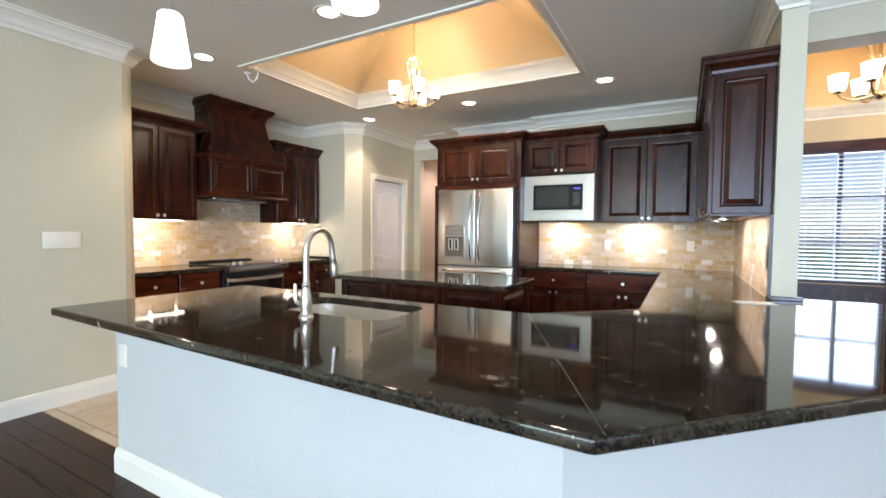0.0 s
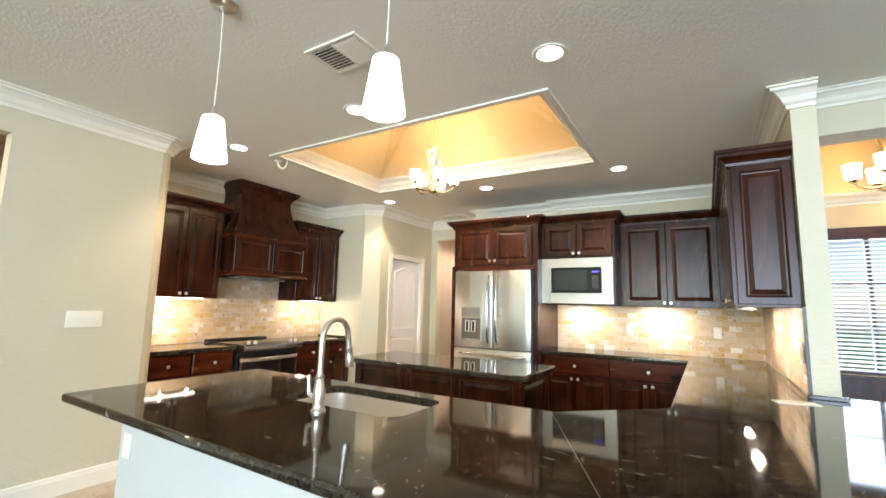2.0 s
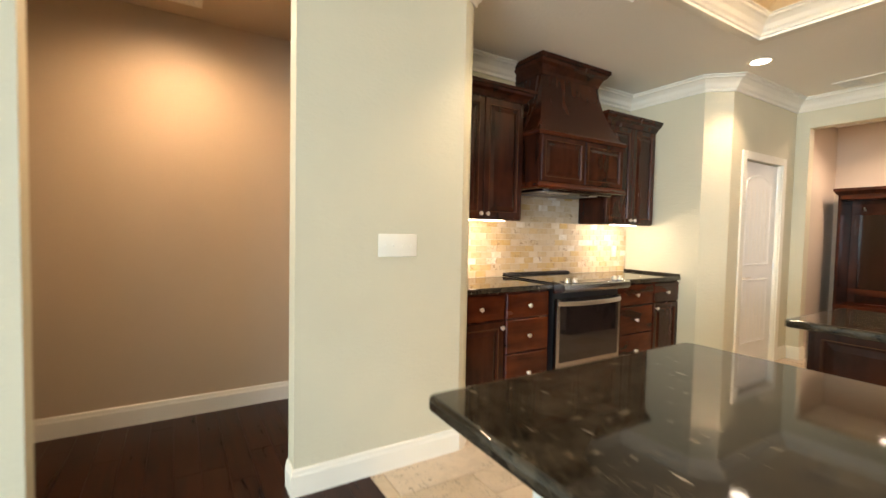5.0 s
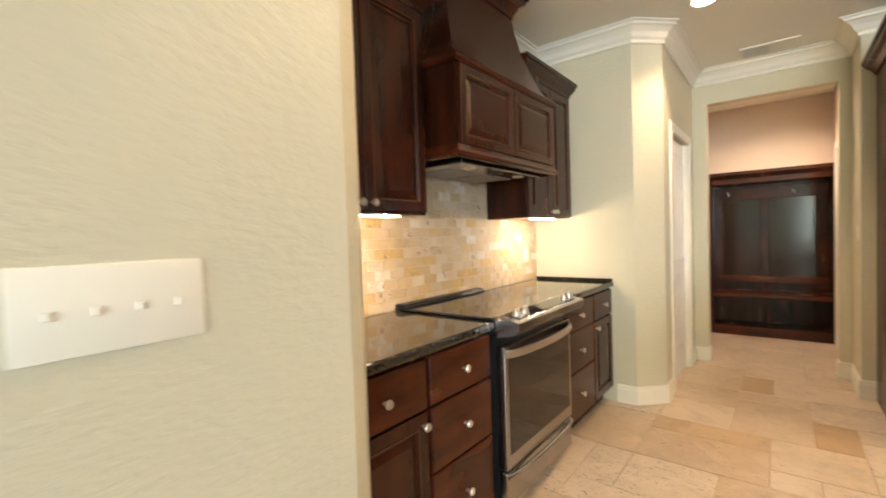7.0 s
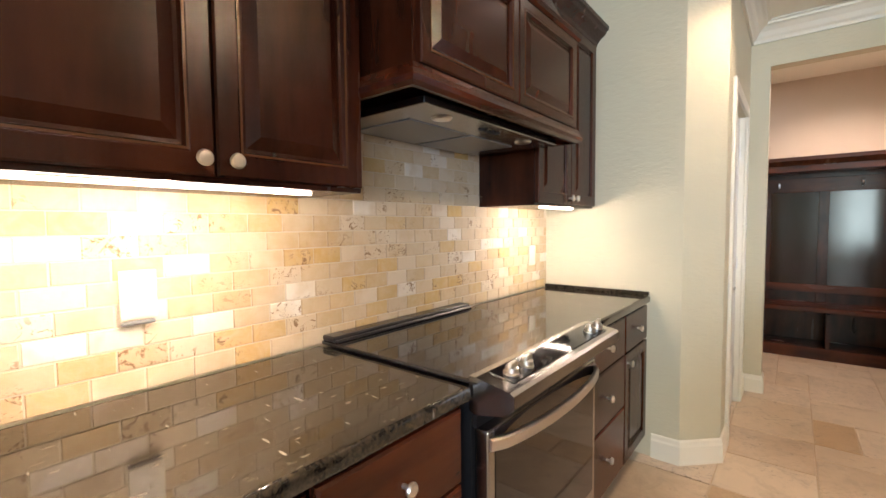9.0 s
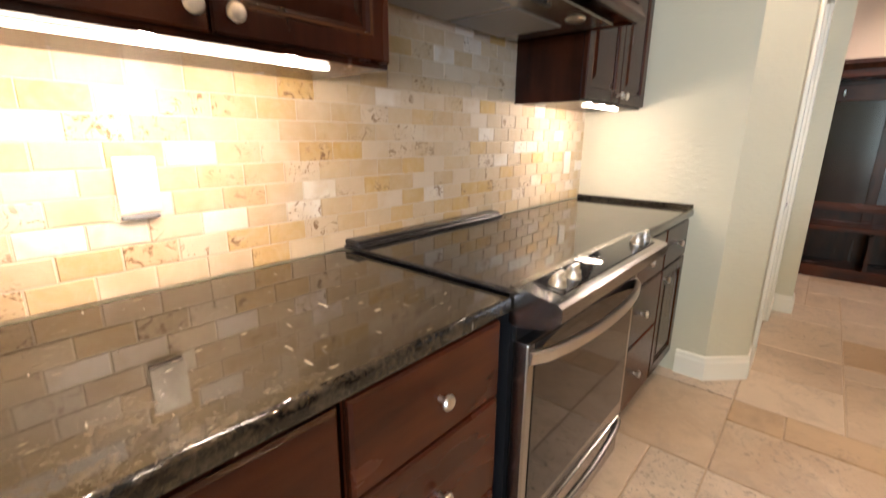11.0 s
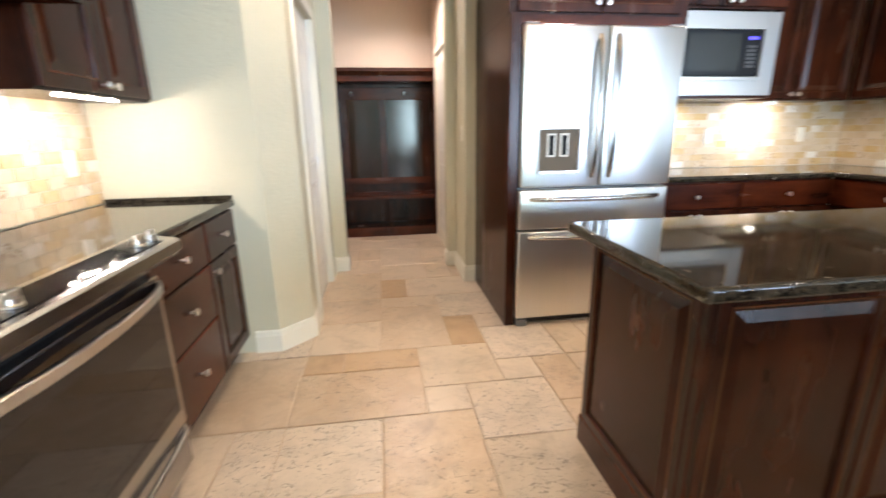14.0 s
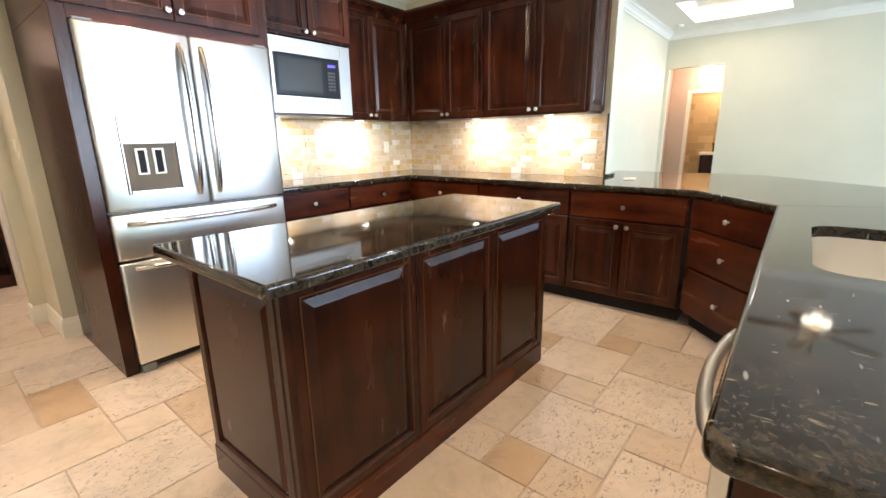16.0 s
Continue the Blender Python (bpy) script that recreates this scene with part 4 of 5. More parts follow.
part("filter", boxes(((0.2, 0.2, 1.642), (0.50, 0.46, 1.646)), ((0.53, 0.2, 1.642), (0.83, 0.46, 1.646))), GREYPL, ins, "grey mesh grease filter")
for x in (0.26, HW - 0.26):
    part("hood_lamp", lathe([(0.0, 0), (0.028, 0.0), (0.034, 0.006)], 16, (x, 0.12, 1.639)), NICKEL, ins, "small round lamp", True)
part("switch_row", boxes(*[((0.46 + i * 0.03, 0.10, 1.640), (0.478 + i * 0.03, 0.12, 1.646)) for i in range(4)]), BLACK, ins, "row of small switches")

# ---- fridge ----
t = thing("refrigerator", facing(-1.666, 5.03, 0, 0), "stainless french door refrigerator with a water dispenser", "refrigerator")
FW = 0.972
part("case", box((0.006, 0.0, 0.04), (FW - 0.006, 0.80, 1.785)), GREYPL, t, "grey steel case")
mid = 0.506
for a, b, nm in ((0.0, mid - 0.003, "left"), (mid + 0.003, FW, "right")):
    d = part("door", box((a, -0.065, 0.908), (b, -0.004, 1.812), 0.012, 3), STEEL, t, "brushed steel door", True)
    hx = mid - 0.055 if nm == "left" else mid + 0.055
    part("handle", tube([(hx, -0.062, 0.965)] + [(hx, -0.062 - 0.05 * math.sin(math.pi * i / 16) ** 0.5, 0.965 + 0.795 * i / 16) for i in range(17)] + [(hx, -0.062, 1.76)], 0.0135, 12), STEELX, d, "long bowed steel handle", True)
    if nm == "left":
        dx0, dx1, dz0, dz1 = 0.10, 0.365, 0.99, 1.385
        q = part("dispenser", boxes(((dx0, -0.080, dz0), (dx0 + 0.010, -0.064, 1.256)), ((dx1 - 0.010, -0.080, dz0), (dx1, -0.064, 1.256)), ((dx0, -0.080, 1.256), (dx1, -0.064, dz1)), bevel=0.003), MWTRIM, d, "water and ice dispenser")
        part("display", box((dx0 + 0.012, -0.0815, 1.268), (dx1 - 0.012, -0.0795, dz1 - 0.012)), RANGESTEEL, q, "steel control strip")
        # flat plate; its brown stands in for the shade of a hollow
        part("recess", box((dx0 + 0.012, -0.0702, 1.01), (dx1 - 0.012, -0.0683, 1.25)), Mat("dispenser recess shade", 0.75, 0.0, (0.15, 0.115, 0.08)).m, q, "recess shade put into the colour")
        for px in (dx0 + 0.055, dx0 + 0.135):
            part("paddle", box((px, -0.078, 1.09), (px + 0.055, -0.070, 1.225), 0.002), PLATE, q, "pale dispenser paddle")
            part("paddle_slot", box((px + 0.012, -0.0795, 1.10), (px + 0.043, -0.0778, 1.215)), GAPSHADE, q)
        part("drip_tray", box((dx0 + 0.012, -0.092, 0.992), (dx1 - 0.012, -0.066, 1.010), 0.002), STEELX, q, "steel drip tray")
for z0, z1, hz in ((0.648, 0.895, 0.838), (0.055, 0.636, 0.600)):
    d = part("freezer_drawer", box((0.0, -0.065, z0), (FW, -0.004, z1), 0.012, 3), STEEL, t, "brushed steel drawer", True)
    part("handle", tube([(0.07, -0.062, hz)] + [(0.07 + 0.832 * i / 18, -0.062 - 0.055 * math.sin(math.pi * i / 18) ** 0.5, hz) for i in range(19)] + [(0.902, -0.062, hz)], 0.0155, 12), STEELX, d, "long bowed steel handle", True)
part("kick_plate", box((0.02, -0.02, 0.012), (FW - 0.02, 0.02, 0.05)), BLACK, t)
for x in (0.01, FW - 0.08):
    part("foot", box((x, -0.06, 0.0), (x + 0.07, 0.01, 0.045), 0.004), GREYPL, t)
for x in (0.01, FW - 0.09):
    part("hinge_cover", box((x, -0.05, 1.806), (x + 0.08, 0.06, 1.824), 0.004), GREYPL, t)

# ---- microwave ----
t = thing("microwave", facing(-0.655, 5.215, 0, 0), "built-in stainless microwave with a wide trim frame", "microwave")
MW0, MW1 = 1.447, 1.955
part("trim_frame", boxes(((0, -0.012, MW0), (0.10, 0.0, MW1)), ((0.70, -0.012, MW0), (0.795, 0.0, MW1)), ((0.10, -0.012, MW0), (0.70, 0.0, 1.54)), ((0.10, -0.012, 1.872), (0.70, 0.0, MW1)), bevel=0.002), MWTRIM, t, "wide stainless trim")
part("bezel", sweep([(0.10, 1.54), (0.70, 1.54), (0.70, 1.872), (0.10, 1.872)], [(0, 0.0), (0, 0.022), (0.022, 0.022), (0.03, 0.006), (0.03, 0.0)], True), MWTRIM, t, "raised stainless inner frame", False, pose(0, 0, 0, 90))
part("case", box((0.105, 0.0, 1.545), (0.695, 0.45, 1.868)), BLACK, t)
d = part("oven_door", box((0.128, -0.014, 1.568), (0.672, -0.002, 1.845), 0.003), MWBLACK, t, "black glass door")
part("window", box((0.155, -0.0155, 1.60), (0.52, -0.0138, 1.822)), SCREEN, d, "grey window")
part("keypad", boxes(*[((0.575 + c * 0.024, -0.0152, 1.62 + r * 0.024), (0.592 + c * 0.024, -0.0138, 1.636 + r * 0.024)) for c in range(3) for r in range(6)]), Mat("dim key print", 0.5, 0, (0.07, 0.07, 0.07)).m, d, "grey keypad")
part("clock_digits", boxes(*[((0.580 + i * 0.018, -0.0155, 1.79), (0.592 + i * 0.018, -0.0138, 1.808)) for i in range(4)]), DIGITS, d, "blue clock digits")


# ---- pantry door ----
def arch_ring(w, z0, z1, rise, inset_by, y):
    """A panel outline with an arched head, in the xz plane."""
    a, b = inset_by, w - inset_by
    pts = [(a, y, z0 + inset_by), (b, y, z0 + inset_by)]
    top = z1 - inset_by
    for i in range(11):
        f = i / 10
        pts.append((b + (a - b) * f, y, top - rise + rise * math.sin(math.pi * f)))
    return pts


def loft(rings):
    bm = bmesh.new()
    rows = [[bm.verts.new(p) for p in r] for r in rings]
    for a, b in zip(rows, rows[1:]):
        for i in range(len(a)):
            j = (i + 1) % len(a)
            bm.faces.new((a[i], a[j], b[j], b[i]))
    bm.faces.new(rows[-1])
    return bm


t = tagged(thing("door_1", facing(-2.985, 5.340, 0.006, 90), "white two panel interior door with an arched top panel, closed", "door"), kind="structure")
DW, DH = 0.755, 2.045
part("leaf", box((0, 0.0, 0), (DW, 0.035, DH), 0.002), DOORWHITE, t)
for z0, z1, rise in ((0.23, 0.88, 0.0), (1.02, 1.93, 0.075)):
    m = Matrix.Translation((0.115, 0, 0))
    w = DW - 0.23
    part("panel", loft([arch_ring(w, z0, z1, rise, i, y) for i, y in ((-0.004, -0.0005), (0.004, -0.007), (0.014, -0.007), (0.022, -0.002), (0.034, -0.001))]), DOORWHITE, t, "", False, m)
    part("groove", boxes(*[((0.10 + i * 0.08, -0.0022, z0 + 0.05), (0.106 + i * 0.08, -0.0008, z1 - 0.09 - rise * 0.6)) for i in range(5)]), TRIM, t, "", False, m)
h = part("door_handle", lathe([(0.03, 0), (0.03, 0.006), (0.022, 0.012), (0.012, 0.014), (0.012, 0.04)], 20), NICKEL, t, "brushed nickel lever handle", True, pose(0.065, 0.0, 0.90, 90))
part("lever", tube([(0, 0, 0.04), (0.03, 0, 0.046), (0.11, 0.006, 0.046)], [0.01, 0.009, 0.007], 10), NICKEL, h, "", True)
for z in (0.22, 1.02, 1.82):
    part("hinge", tube([(DW + 0.004, -0.004, z - 0.045), (DW + 0.004, -0.004, z + 0.045)], 0.006, 8), NICKEL, t, "small hinge")
structure("trim_pantry_door", boxes(((-2.95, 5.26, 0), (-2.932, 5.335, 2.135)), ((-2.95, 6.10, 0), (-2.932, 6.175, 2.135)), ((-2.95, 5.335, 2.06), (-2.932, 6.10, 2.135)), ((-3.07, 5.335, 0), (-2.95, 5.339, 2.06)), ((-3.07, 6.096, 0), (-2.95, 6.10, 2.06)), bevel=0.004), TRIM, "white door casing")

t = tagged(thing("door_2", facing(-1.806, 7.60, 0.006, -90), "white panelled door on the mudroom side wall, closed", "door"), kind="structure")
part("leaf", box((0.0, 0.0, 0), (0.78, 0.006, 2.04), 0.002), DOORWHITE, t)
for z0, z1 in ((0.23, 0.88), (1.02, 1.93)):
    part("panel", rings_mesh(0.55, z1 - z0, [(0, 0), (0.004, -0.006), (0.014, -0.006), (0.024, -0.001), (0.036, -0.001)]), DOORWHITE, t, "", False, Matrix.Translation((0.115, 0, z0)))
structure("trim_mudroom_door", boxes(((-1.83, 7.605, 0), (-1.80, 7.68, 2.13)), ((-1.83, 6.735, 0), (-1.80, 6.81, 2.13)), ((-1.83, 6.81, 2.055), (-1.80, 7.605, 2.13)), bevel=0.004), TRIM, "white door casing in the mudroom")

# ---- mudroom lockers ----
t = thing("locker_bench", facing(-2.96, 7.72, 0, 0), "dark stained mudroom locker bench with hooks and cubbies", "locker bench")
LW, LD = 1.145, 0.41
part("back", box((0.02, LD - 0.02, 0.0), (LW - 0.02, LD, 1.86)), WOOD, t)
for x in (0.0, LW - 0.03):
    part("side", box((x, 0.0, 0.0), (x + 0.03, LD, 1.86), 0.002), WOOD, t)
for x0, x1 in ((0.03, 0.11), (LW * 0.46 - 0.04, LW * 0.46 + 0.04), (LW - 0.13, LW - 0.03)):
    part("stile", box((x0, LD - 0.045, 0.50), (x1, LD - 0.02, 1.62), 0.003), WOOD, t)
for x0, x1 in ((0.11, LW * 0.46 - 0.04), (LW * 0.46 + 0.04, LW - 0.13)):
    part("back_panel", box((x0 + 0.001, LD - 0.026, 0.68), (x1 - 0.001, LD - 0.0205, 1.62)), LACQUER, t, "glossy dark back panel")
part("divider", box((LW / 2 - 0.015, 0.02, 0.10), (LW / 2 + 0.015, LD - 0.02, 0.44)), WOOD, t)
part("seat", box((0.0, -0.015, 0.455), (LW, LD - 0.02, 0.50), 0.006, 2), WOODX, t, "dark wood bench seat")
part("seat_rail", box((0.03, LD - 0.048, 0.60), (LW - 0.03, LD - 0.02, 0.68), 0.004), WOODX, t)
part("hook_rail", box((0.03, LD - 0.05, 1.62), (LW - 0.03, LD - 0.02, 1.76), 0.004), WOODX, t)
part("floor_board", box((0.03, 0.0, 0.0), (LW - 0.03, LD - 0.02, 0.11)), WOODX, t)
part("top", box((0, 0.0, 1.80), (LW, LD, 1.86)), WOODX, t)
part("crown", sweep([(LW, LD), (LW, 0), (0, 0), (0, LD)], [(0, 1.855), (0.01, 1.855), (0.03, 1.885), (0.04, 1.90), (0.04, 1.935), (0, 1.935)]), WOOD, t, "dark crown moulding")
for x in (0.17, 0.80):
    part("hook", tube([(x, LD - 0.05, 1.68), (x, LD - 0.09, 1.67), (x, LD - 0.11, 1.69), (x, LD - 0.11, 1.71)], 0.007, 8), NICKEL, t, "nickel coat hook", True)

# ---- plates, outlets ----
def plate(m, w, h, kind, gangs, label):
    t = thing("switch_plate" if kind == "switch" else "outlet", m, label, "light switch" if kind == "switch" else "outlet")
    part("cover", box((-w / 2, -0.006, -h / 2), (w / 2, 0, h / 2), 0.003, 2), PLATE, t, "", True)
    for g in range(gangs):
        x = (g - (gangs - 1) / 2) * 0.046 * w / (0.046 * gangs + 0.024)
        if kind == "switch":
            part("toggle", box((x - 0.0035, -0.013, -0.009), (x + 0.0035, -0.005, 0.004), 0.002), PLATE, t)
        else:
            for s in (-0.020, 0.020):
                part("socket", lathe([(0.0, 0), (0.015, 0.0), (0.017, -0.002)], 16), PLATE, t, "", True, pose(x, -0.0075, s * h / 0.115, -90))
                part("slot", boxes(((x - 0.007, -0.0085, s * h / 0.115 - 0.002), (x - 0.005, -0.0065, s * h / 0.115 + 0.007)), ((x + 0.005, -0.0085, s * h / 0.115 - 0.002), (x + 0.007, -0.0065, s * h / 0.115 + 0.007))), BLACK, t)
    return t


plate(facing(-3.0, 1.717, 1.226, 90), 0.228, 0.122, "switch", 4, "ivory four gang light switch on the wall")
plate(facing(-3.0, 0.021, 1.238, 90), 0.172, 0.122, "switch", 3, "ivory three gang light switch beside the hall opening")
plate(facing(-1.81, 6.06, 1.225, -90), 0.075, 0.12, "switch", 1, "white light switch beside the fridge")
plate(facing(-1.56, 1.445, 0.648, 0), 0.075, 0.118, "outlet", 1, "white outlet at the end of the bar wall")
for x in (-0.378, 0.206, 1.07):
    plate(facing(x, 5.804, 1.172, 0), 0.075, 0.118, "outlet", 1, "ivory outlet on the stone backsplash")
plate(facing(1.464, 3.715, 1.165, -90), 0.12, 0.118, "outlet", 2, "ivory double outlet on the stone backsplash")
plate(facing(-3.894, 2.655, 1.155, 90), 0.078, 0.118, "outlet", 1, "ivory outlet lit from above on the backsplash")
plate(facing(-3.894, 4.68, 1.13, 90), 0.078, 0.118, "outlet", 1, "ivory outlet beyond the range")
t = thing("night_light", facing(-3.894, 2.652, 1.088, 90), "thin grey bar below the outlet", "outlet cover")
part("bar", box((-0.036, -0.012, -0.005), (0.036, 0, 0.005), 0.004, 2), GREYPL, t)

# ---- ceiling fittings ----
def can(x, y, z):
    t = thing("recessed_light", pose(x, y, z), "lit round recessed ceiling light with a white ring", "ceiling light", "recessed lights")
    part("ring", lathe([(0.068, -0.002), (0.074, -0.006), (0.092, -0.006), (0.098, 0.0)], 32), TRIM, t, "white trim ring", True)
    part("lens", lathe([(0.0, -0.004), (0.05, -0.0035), (0.070, -0.002), (0.070, 0.0)], 32), BULB, t, "glowing lens", True)
    return t


can0 = can(CANS[0][0], CANS[0][1], H)
for cx, cy in CANS[1:]:
    copy_thing(can0, pose(cx, cy, H))
copy_thing(can0, pose(-3.62, 0.72, 2.70))


def vent(x0, y0, x1, y1, z, label, axis=0):
    t = thing("ceiling_vent", pose((x0 + x1) / 2, (y0 + y1) / 2, z), label, "air vent")
    w, d = (x1 - x0) / 2, (y1 - y0) / 2
    part("frame", sweep([(-w, -d), (w, -d), (w, d), (-w, d)], [(0, 0), (0, -0.008), (0.004, -0.010), (0.026, -0.006), (0.028, 0.0)], True), TRIM, t, "white metal frame")
    part("backing", box((-w + 0.02, -d + 0.02, -0.002), (w - 0.02, d - 0.02, -0.0005)), VENTGREY if axis else GAPSHADE, t)
    n = int((2 * d - 0.06) / 0.022)
    for i in range(n):
        y = -d + 0.036 + i * (2 * d - 0.072) / max(1, n - 1)
        for x0, x1, turn in ((-w + 0.026, -0.004, 8 if axis else 24), (0.004, w - 0.026, -8 if axis else -24)):
            part("slat", box((x0, -0.0085, -0.0006), (x1, 0.0085, 0.0006)), TRIM, t, "", False, Matrix.Translation((0, y, -0.007)) @ pose(0, 0, 0, turn))
    part("mullion", box((-0.005, -d + 0.026, -0.011), (0.005, d - 0.026, -0.003)), TRIM, t)
    return t


vent(-0.87, 1.80, -0.50, 2.06, H, "white louvred ceiling vent")
vent(-2.54, 5.98, -2.14, 6.25, H, "white ceiling return vent near the opening", 1)
vent(-4.10, 0.58, -3.92, 0.84, 2.70, "small white vent in the hall ceiling", 1)
t = thing("cable_stub", pose(-2.60, 2.99, H), "loose white cable hanging from a ceiling plate", "cable")
part("plate", lathe([(0.03, 0), (0.03, -0.01), (0.02, -0.016), (0.0, -0.016)], 16), TRIM, t, "", True)
part("cable", tube([(0.0, 0, -0.012), (0.015, 0.0, -0.06), (0.05, 0.02, -0.085), (0.095, 0.03, -0.06), (0.12, 0.02, -0.01)], 0.007, 8), TRIM, t, "", True)


def pendant(x, y, z):
    t = thing("pendant_lamp", pose(x, y, H), "lit white glass pendant lamp on a thin cord", "pendant lamp", "pendants over the bar")
    part("canopy", lathe([(0.062, 0), (0.062, -0.008), (0.05, -0.018), (0.02, -0.024), (0.008, -0.04), (0.0, -0.04)], 28), NICKEL, t, "brushed nickel canopy", True)
    b = z - H
    part("cord", tube([(0, 0, -0.03), (0.006, 0.0, (b + 0.24) * 0.5), (0, 0, b + 0.24)], 0.003, 8), PLATE, t, "pale cord", True)
    part("socket", lathe([(0.005, b + 0.25), (0.010, b + 0.235), (0.013, b + 0.205), (0.024, b + 0.198)], 16), NICKEL, t, "nickel cap", True)
    part("shade", lathe([(0.0, b + 0.202), (0.038, b + 0.200), (0.046, b + 0.193), (0.073, b + 0.008), (0.074, b), (0.068, b + 0.002), (0.04, b + 0.02), (0.0, b + 0.03)], 32), SHADE, t, "glowing white tapered shade", True)
    return t


pendant(-0.90, 1.345, 2.015)
pendant(0.075, 1.37, 2.03)


def chandelier(x, y, z, top):
    t = thing("chandelier", pose(x, y, z), "five light chandelier with cream glass cups on scrolled arms", "chandelier", "chandeliers")
    part("finial", lathe([(0.0, 0.0), (0.014, 0.008), (0.035, 0.02), (0.04, 0.03), (0.02, 0.045), (0.012, 0.07)], 20), BRASS, t, "", True)
    part("stem", lathe([(0.012, 0.04), (0.010, 0.15), (0.016, 0.20), (0.010, 0.26), (0.012, 0.42), (0.022, 0.45), (0.010, 0.50), (0.006, 0.54)], 16), BRASS, t, "", True)
    n = int((top - z - 0.54) / 0.04)
    part("chain", tube([(0.004 * (-1) ** i, 0.004 * (-1) ** (i // 2), 0.54 + i * (top - z - 0.54) / n) for i in range(n + 1)], 0.005, 6), BRASS, t, "thin chain")
    part("canopy", lathe([(0.06, top - z), (0.055, top - z - 0.015), (0.01, top - z - 0.03)], 20), BRASS, t, "", True)
    for k in range(5):
        a = 2 * math.pi * k / 5 + 0.5
        u = Vector((math.cos(a), math.sin(a), 0))
        low = [u * r + Vector((0, 0, h)) for r, h in ((0.015, 0.05), (0.06, 0.028), (0.12, 0.022), (0.175, 0.045), (0.20, 0.08))]
        part("arm", tube(low, 0.008, 8), BRASS, t, "curved arm", True)
        high = [u * r + Vector((0, 0, h)) for r, h in ((0.012, 0.44), (0.05, 0.455), (0.075, 0.42), (0.06, 0.34), (0.035, 0.26), (0.03, 0.16), (0.05, 0.06))]
        part("scroll", tube(high, 0.0065, 8), BRASS, t, "scrolled upper arm", True)
        c = u * 0.20
        cup = part("cup", lathe([(0.0, 0.095), (0.03, 0.093), (0.044, 0.11), (0.054, 0.20), (0.052, 0.20), (0.0, 0.17)], 20, (c.x, c.y, 0.0)), GLOBE, t, "lit cream glass cup", True)
        part("cup_holder", lathe([(0.010, 0.075), (0.026, 0.085), (0.03, 0.093)], 14, (c.x, c.y, 0.0)), BRASS, cup, "", True)
    return t


chandelier(-1.23, 3.72, 2.45, 3.54)
dining = chandelier(2.57, 5.9, 2.58, 2.58 + (3.6 - 2.58) / 1.45)
dining.scale = (1.45, 1.45, 1.45)

# strips under the wall cabinets
def strip(a, b, label="lit strip light under the wall cabinet"):
    t = thing("strip_light", pose(0, 0, 0), label, "strip light", "strip lights")
    part("housing", box((a[0], a[1], a[2] + 0.006), b, 0.001), PLATE, t)
    part("tube", box((a[0] + 0.004, a[1] + 0.004, a[2]), (b[0] - 0.004, b[1] - 0.004, a[2] + 0.006)), LED, t, "glowing strip")


strip((-3.665, 2.28, 1.397), (-3.640, 2.98, 1.4055))
strip((-3.665, 4.30, 1.397), (-3.640, 4.70, 1.4055))
for px, py in ((-0.30, 5.62), (0.56, 5.62), (1.24, 4.74), (1.24, 4.00)):
    t = thing("puck_light", pose(px, py, 1.4135), "lit round puck light under the wall cabinet", "puck light", "puck lights")
    part("rim", lathe([(0.030, 0.004), (0.030, 0.0), (0.037, 0.0), (0.040, 0.004), (0.040, 0.016), (0.030, 0.016)], 24), NICKEL, t, "nickel rim", True)
    part("lens", lathe([(0.0, 0.0015), (0.0285, 0.0015), (0.0285, 0.015)], 24), LED, t, "glowing lens", True)

# ---- dining room window ----
t = tagged(thing("window_1", pose(2.14, 6.9, 0.74), "dark framed window with white slatted blinds, half open", "window"), kind="structure")
WW, WH = 0.86, 1.56
part("window_frame", boxes(((0, 0.03, 0), (0.05, 0.10, WH)), ((WW - 0.05, 0.03, 0), (WW, 0.10, WH)), ((0.05, 0.03, 0), (WW - 0.05, 0.10, 0.05)), ((0.05, 0.03, WH - 0.05), (WW - 0.05, 0.10, WH)), ((WW / 2 - 0.02, 0.04, 0.05), (WW / 2 + 0.02, 0.09, WH - 0.05)), ((0.05, 0.04, 0.50), (WW - 0.05, 0.09, 0.535)), ((0.05, 0.04, 1.0), (WW - 0.05, 0.09, 1.035))), WOOD, t, "dark wood sash and bars")
part("casing", boxes(((-0.08, -0.02, 0), (0, 0.0, WH + 0.09)), ((WW, -0.02, 0), (WW + 0.08, 0.0, WH + 0.09)), ((0, -0.02, WH), (WW, 0.0, WH + 0.09))), WOODX, t, "dark wood casing")
for i in range(32):
    part("slat", box((-0.41, -0.02, -0.0012), (0.41, 0.02, 0.0012)), BLIND, t, "", False, Matrix.Translation((WW / 2, 0.012, 0.05 + i * 0.0465)) @ pose(0, 0, 0, 28))
for x in (0.12, WW - 0.12):
    part("ladder_cord", tube([(x, -0.01, 0.04), (x, -0.01, WH)], 0.002, 6), BLIND, t)
part("head_rail", box((0.02, -0.02, WH - 0.05), (WW - 0.02, 0.03, WH), 0.003), WOODX, t, "dark head rail")
structure("trim_wainscot", boxes(((1.605, 6.88, 0.0), (5.1, 6.898, 0.70)), ((1.605, 6.85, 0.70), (5.1, 6.898, 0.735)), bevel=0.003), WOOD, "dark wood panelling under the dining window")

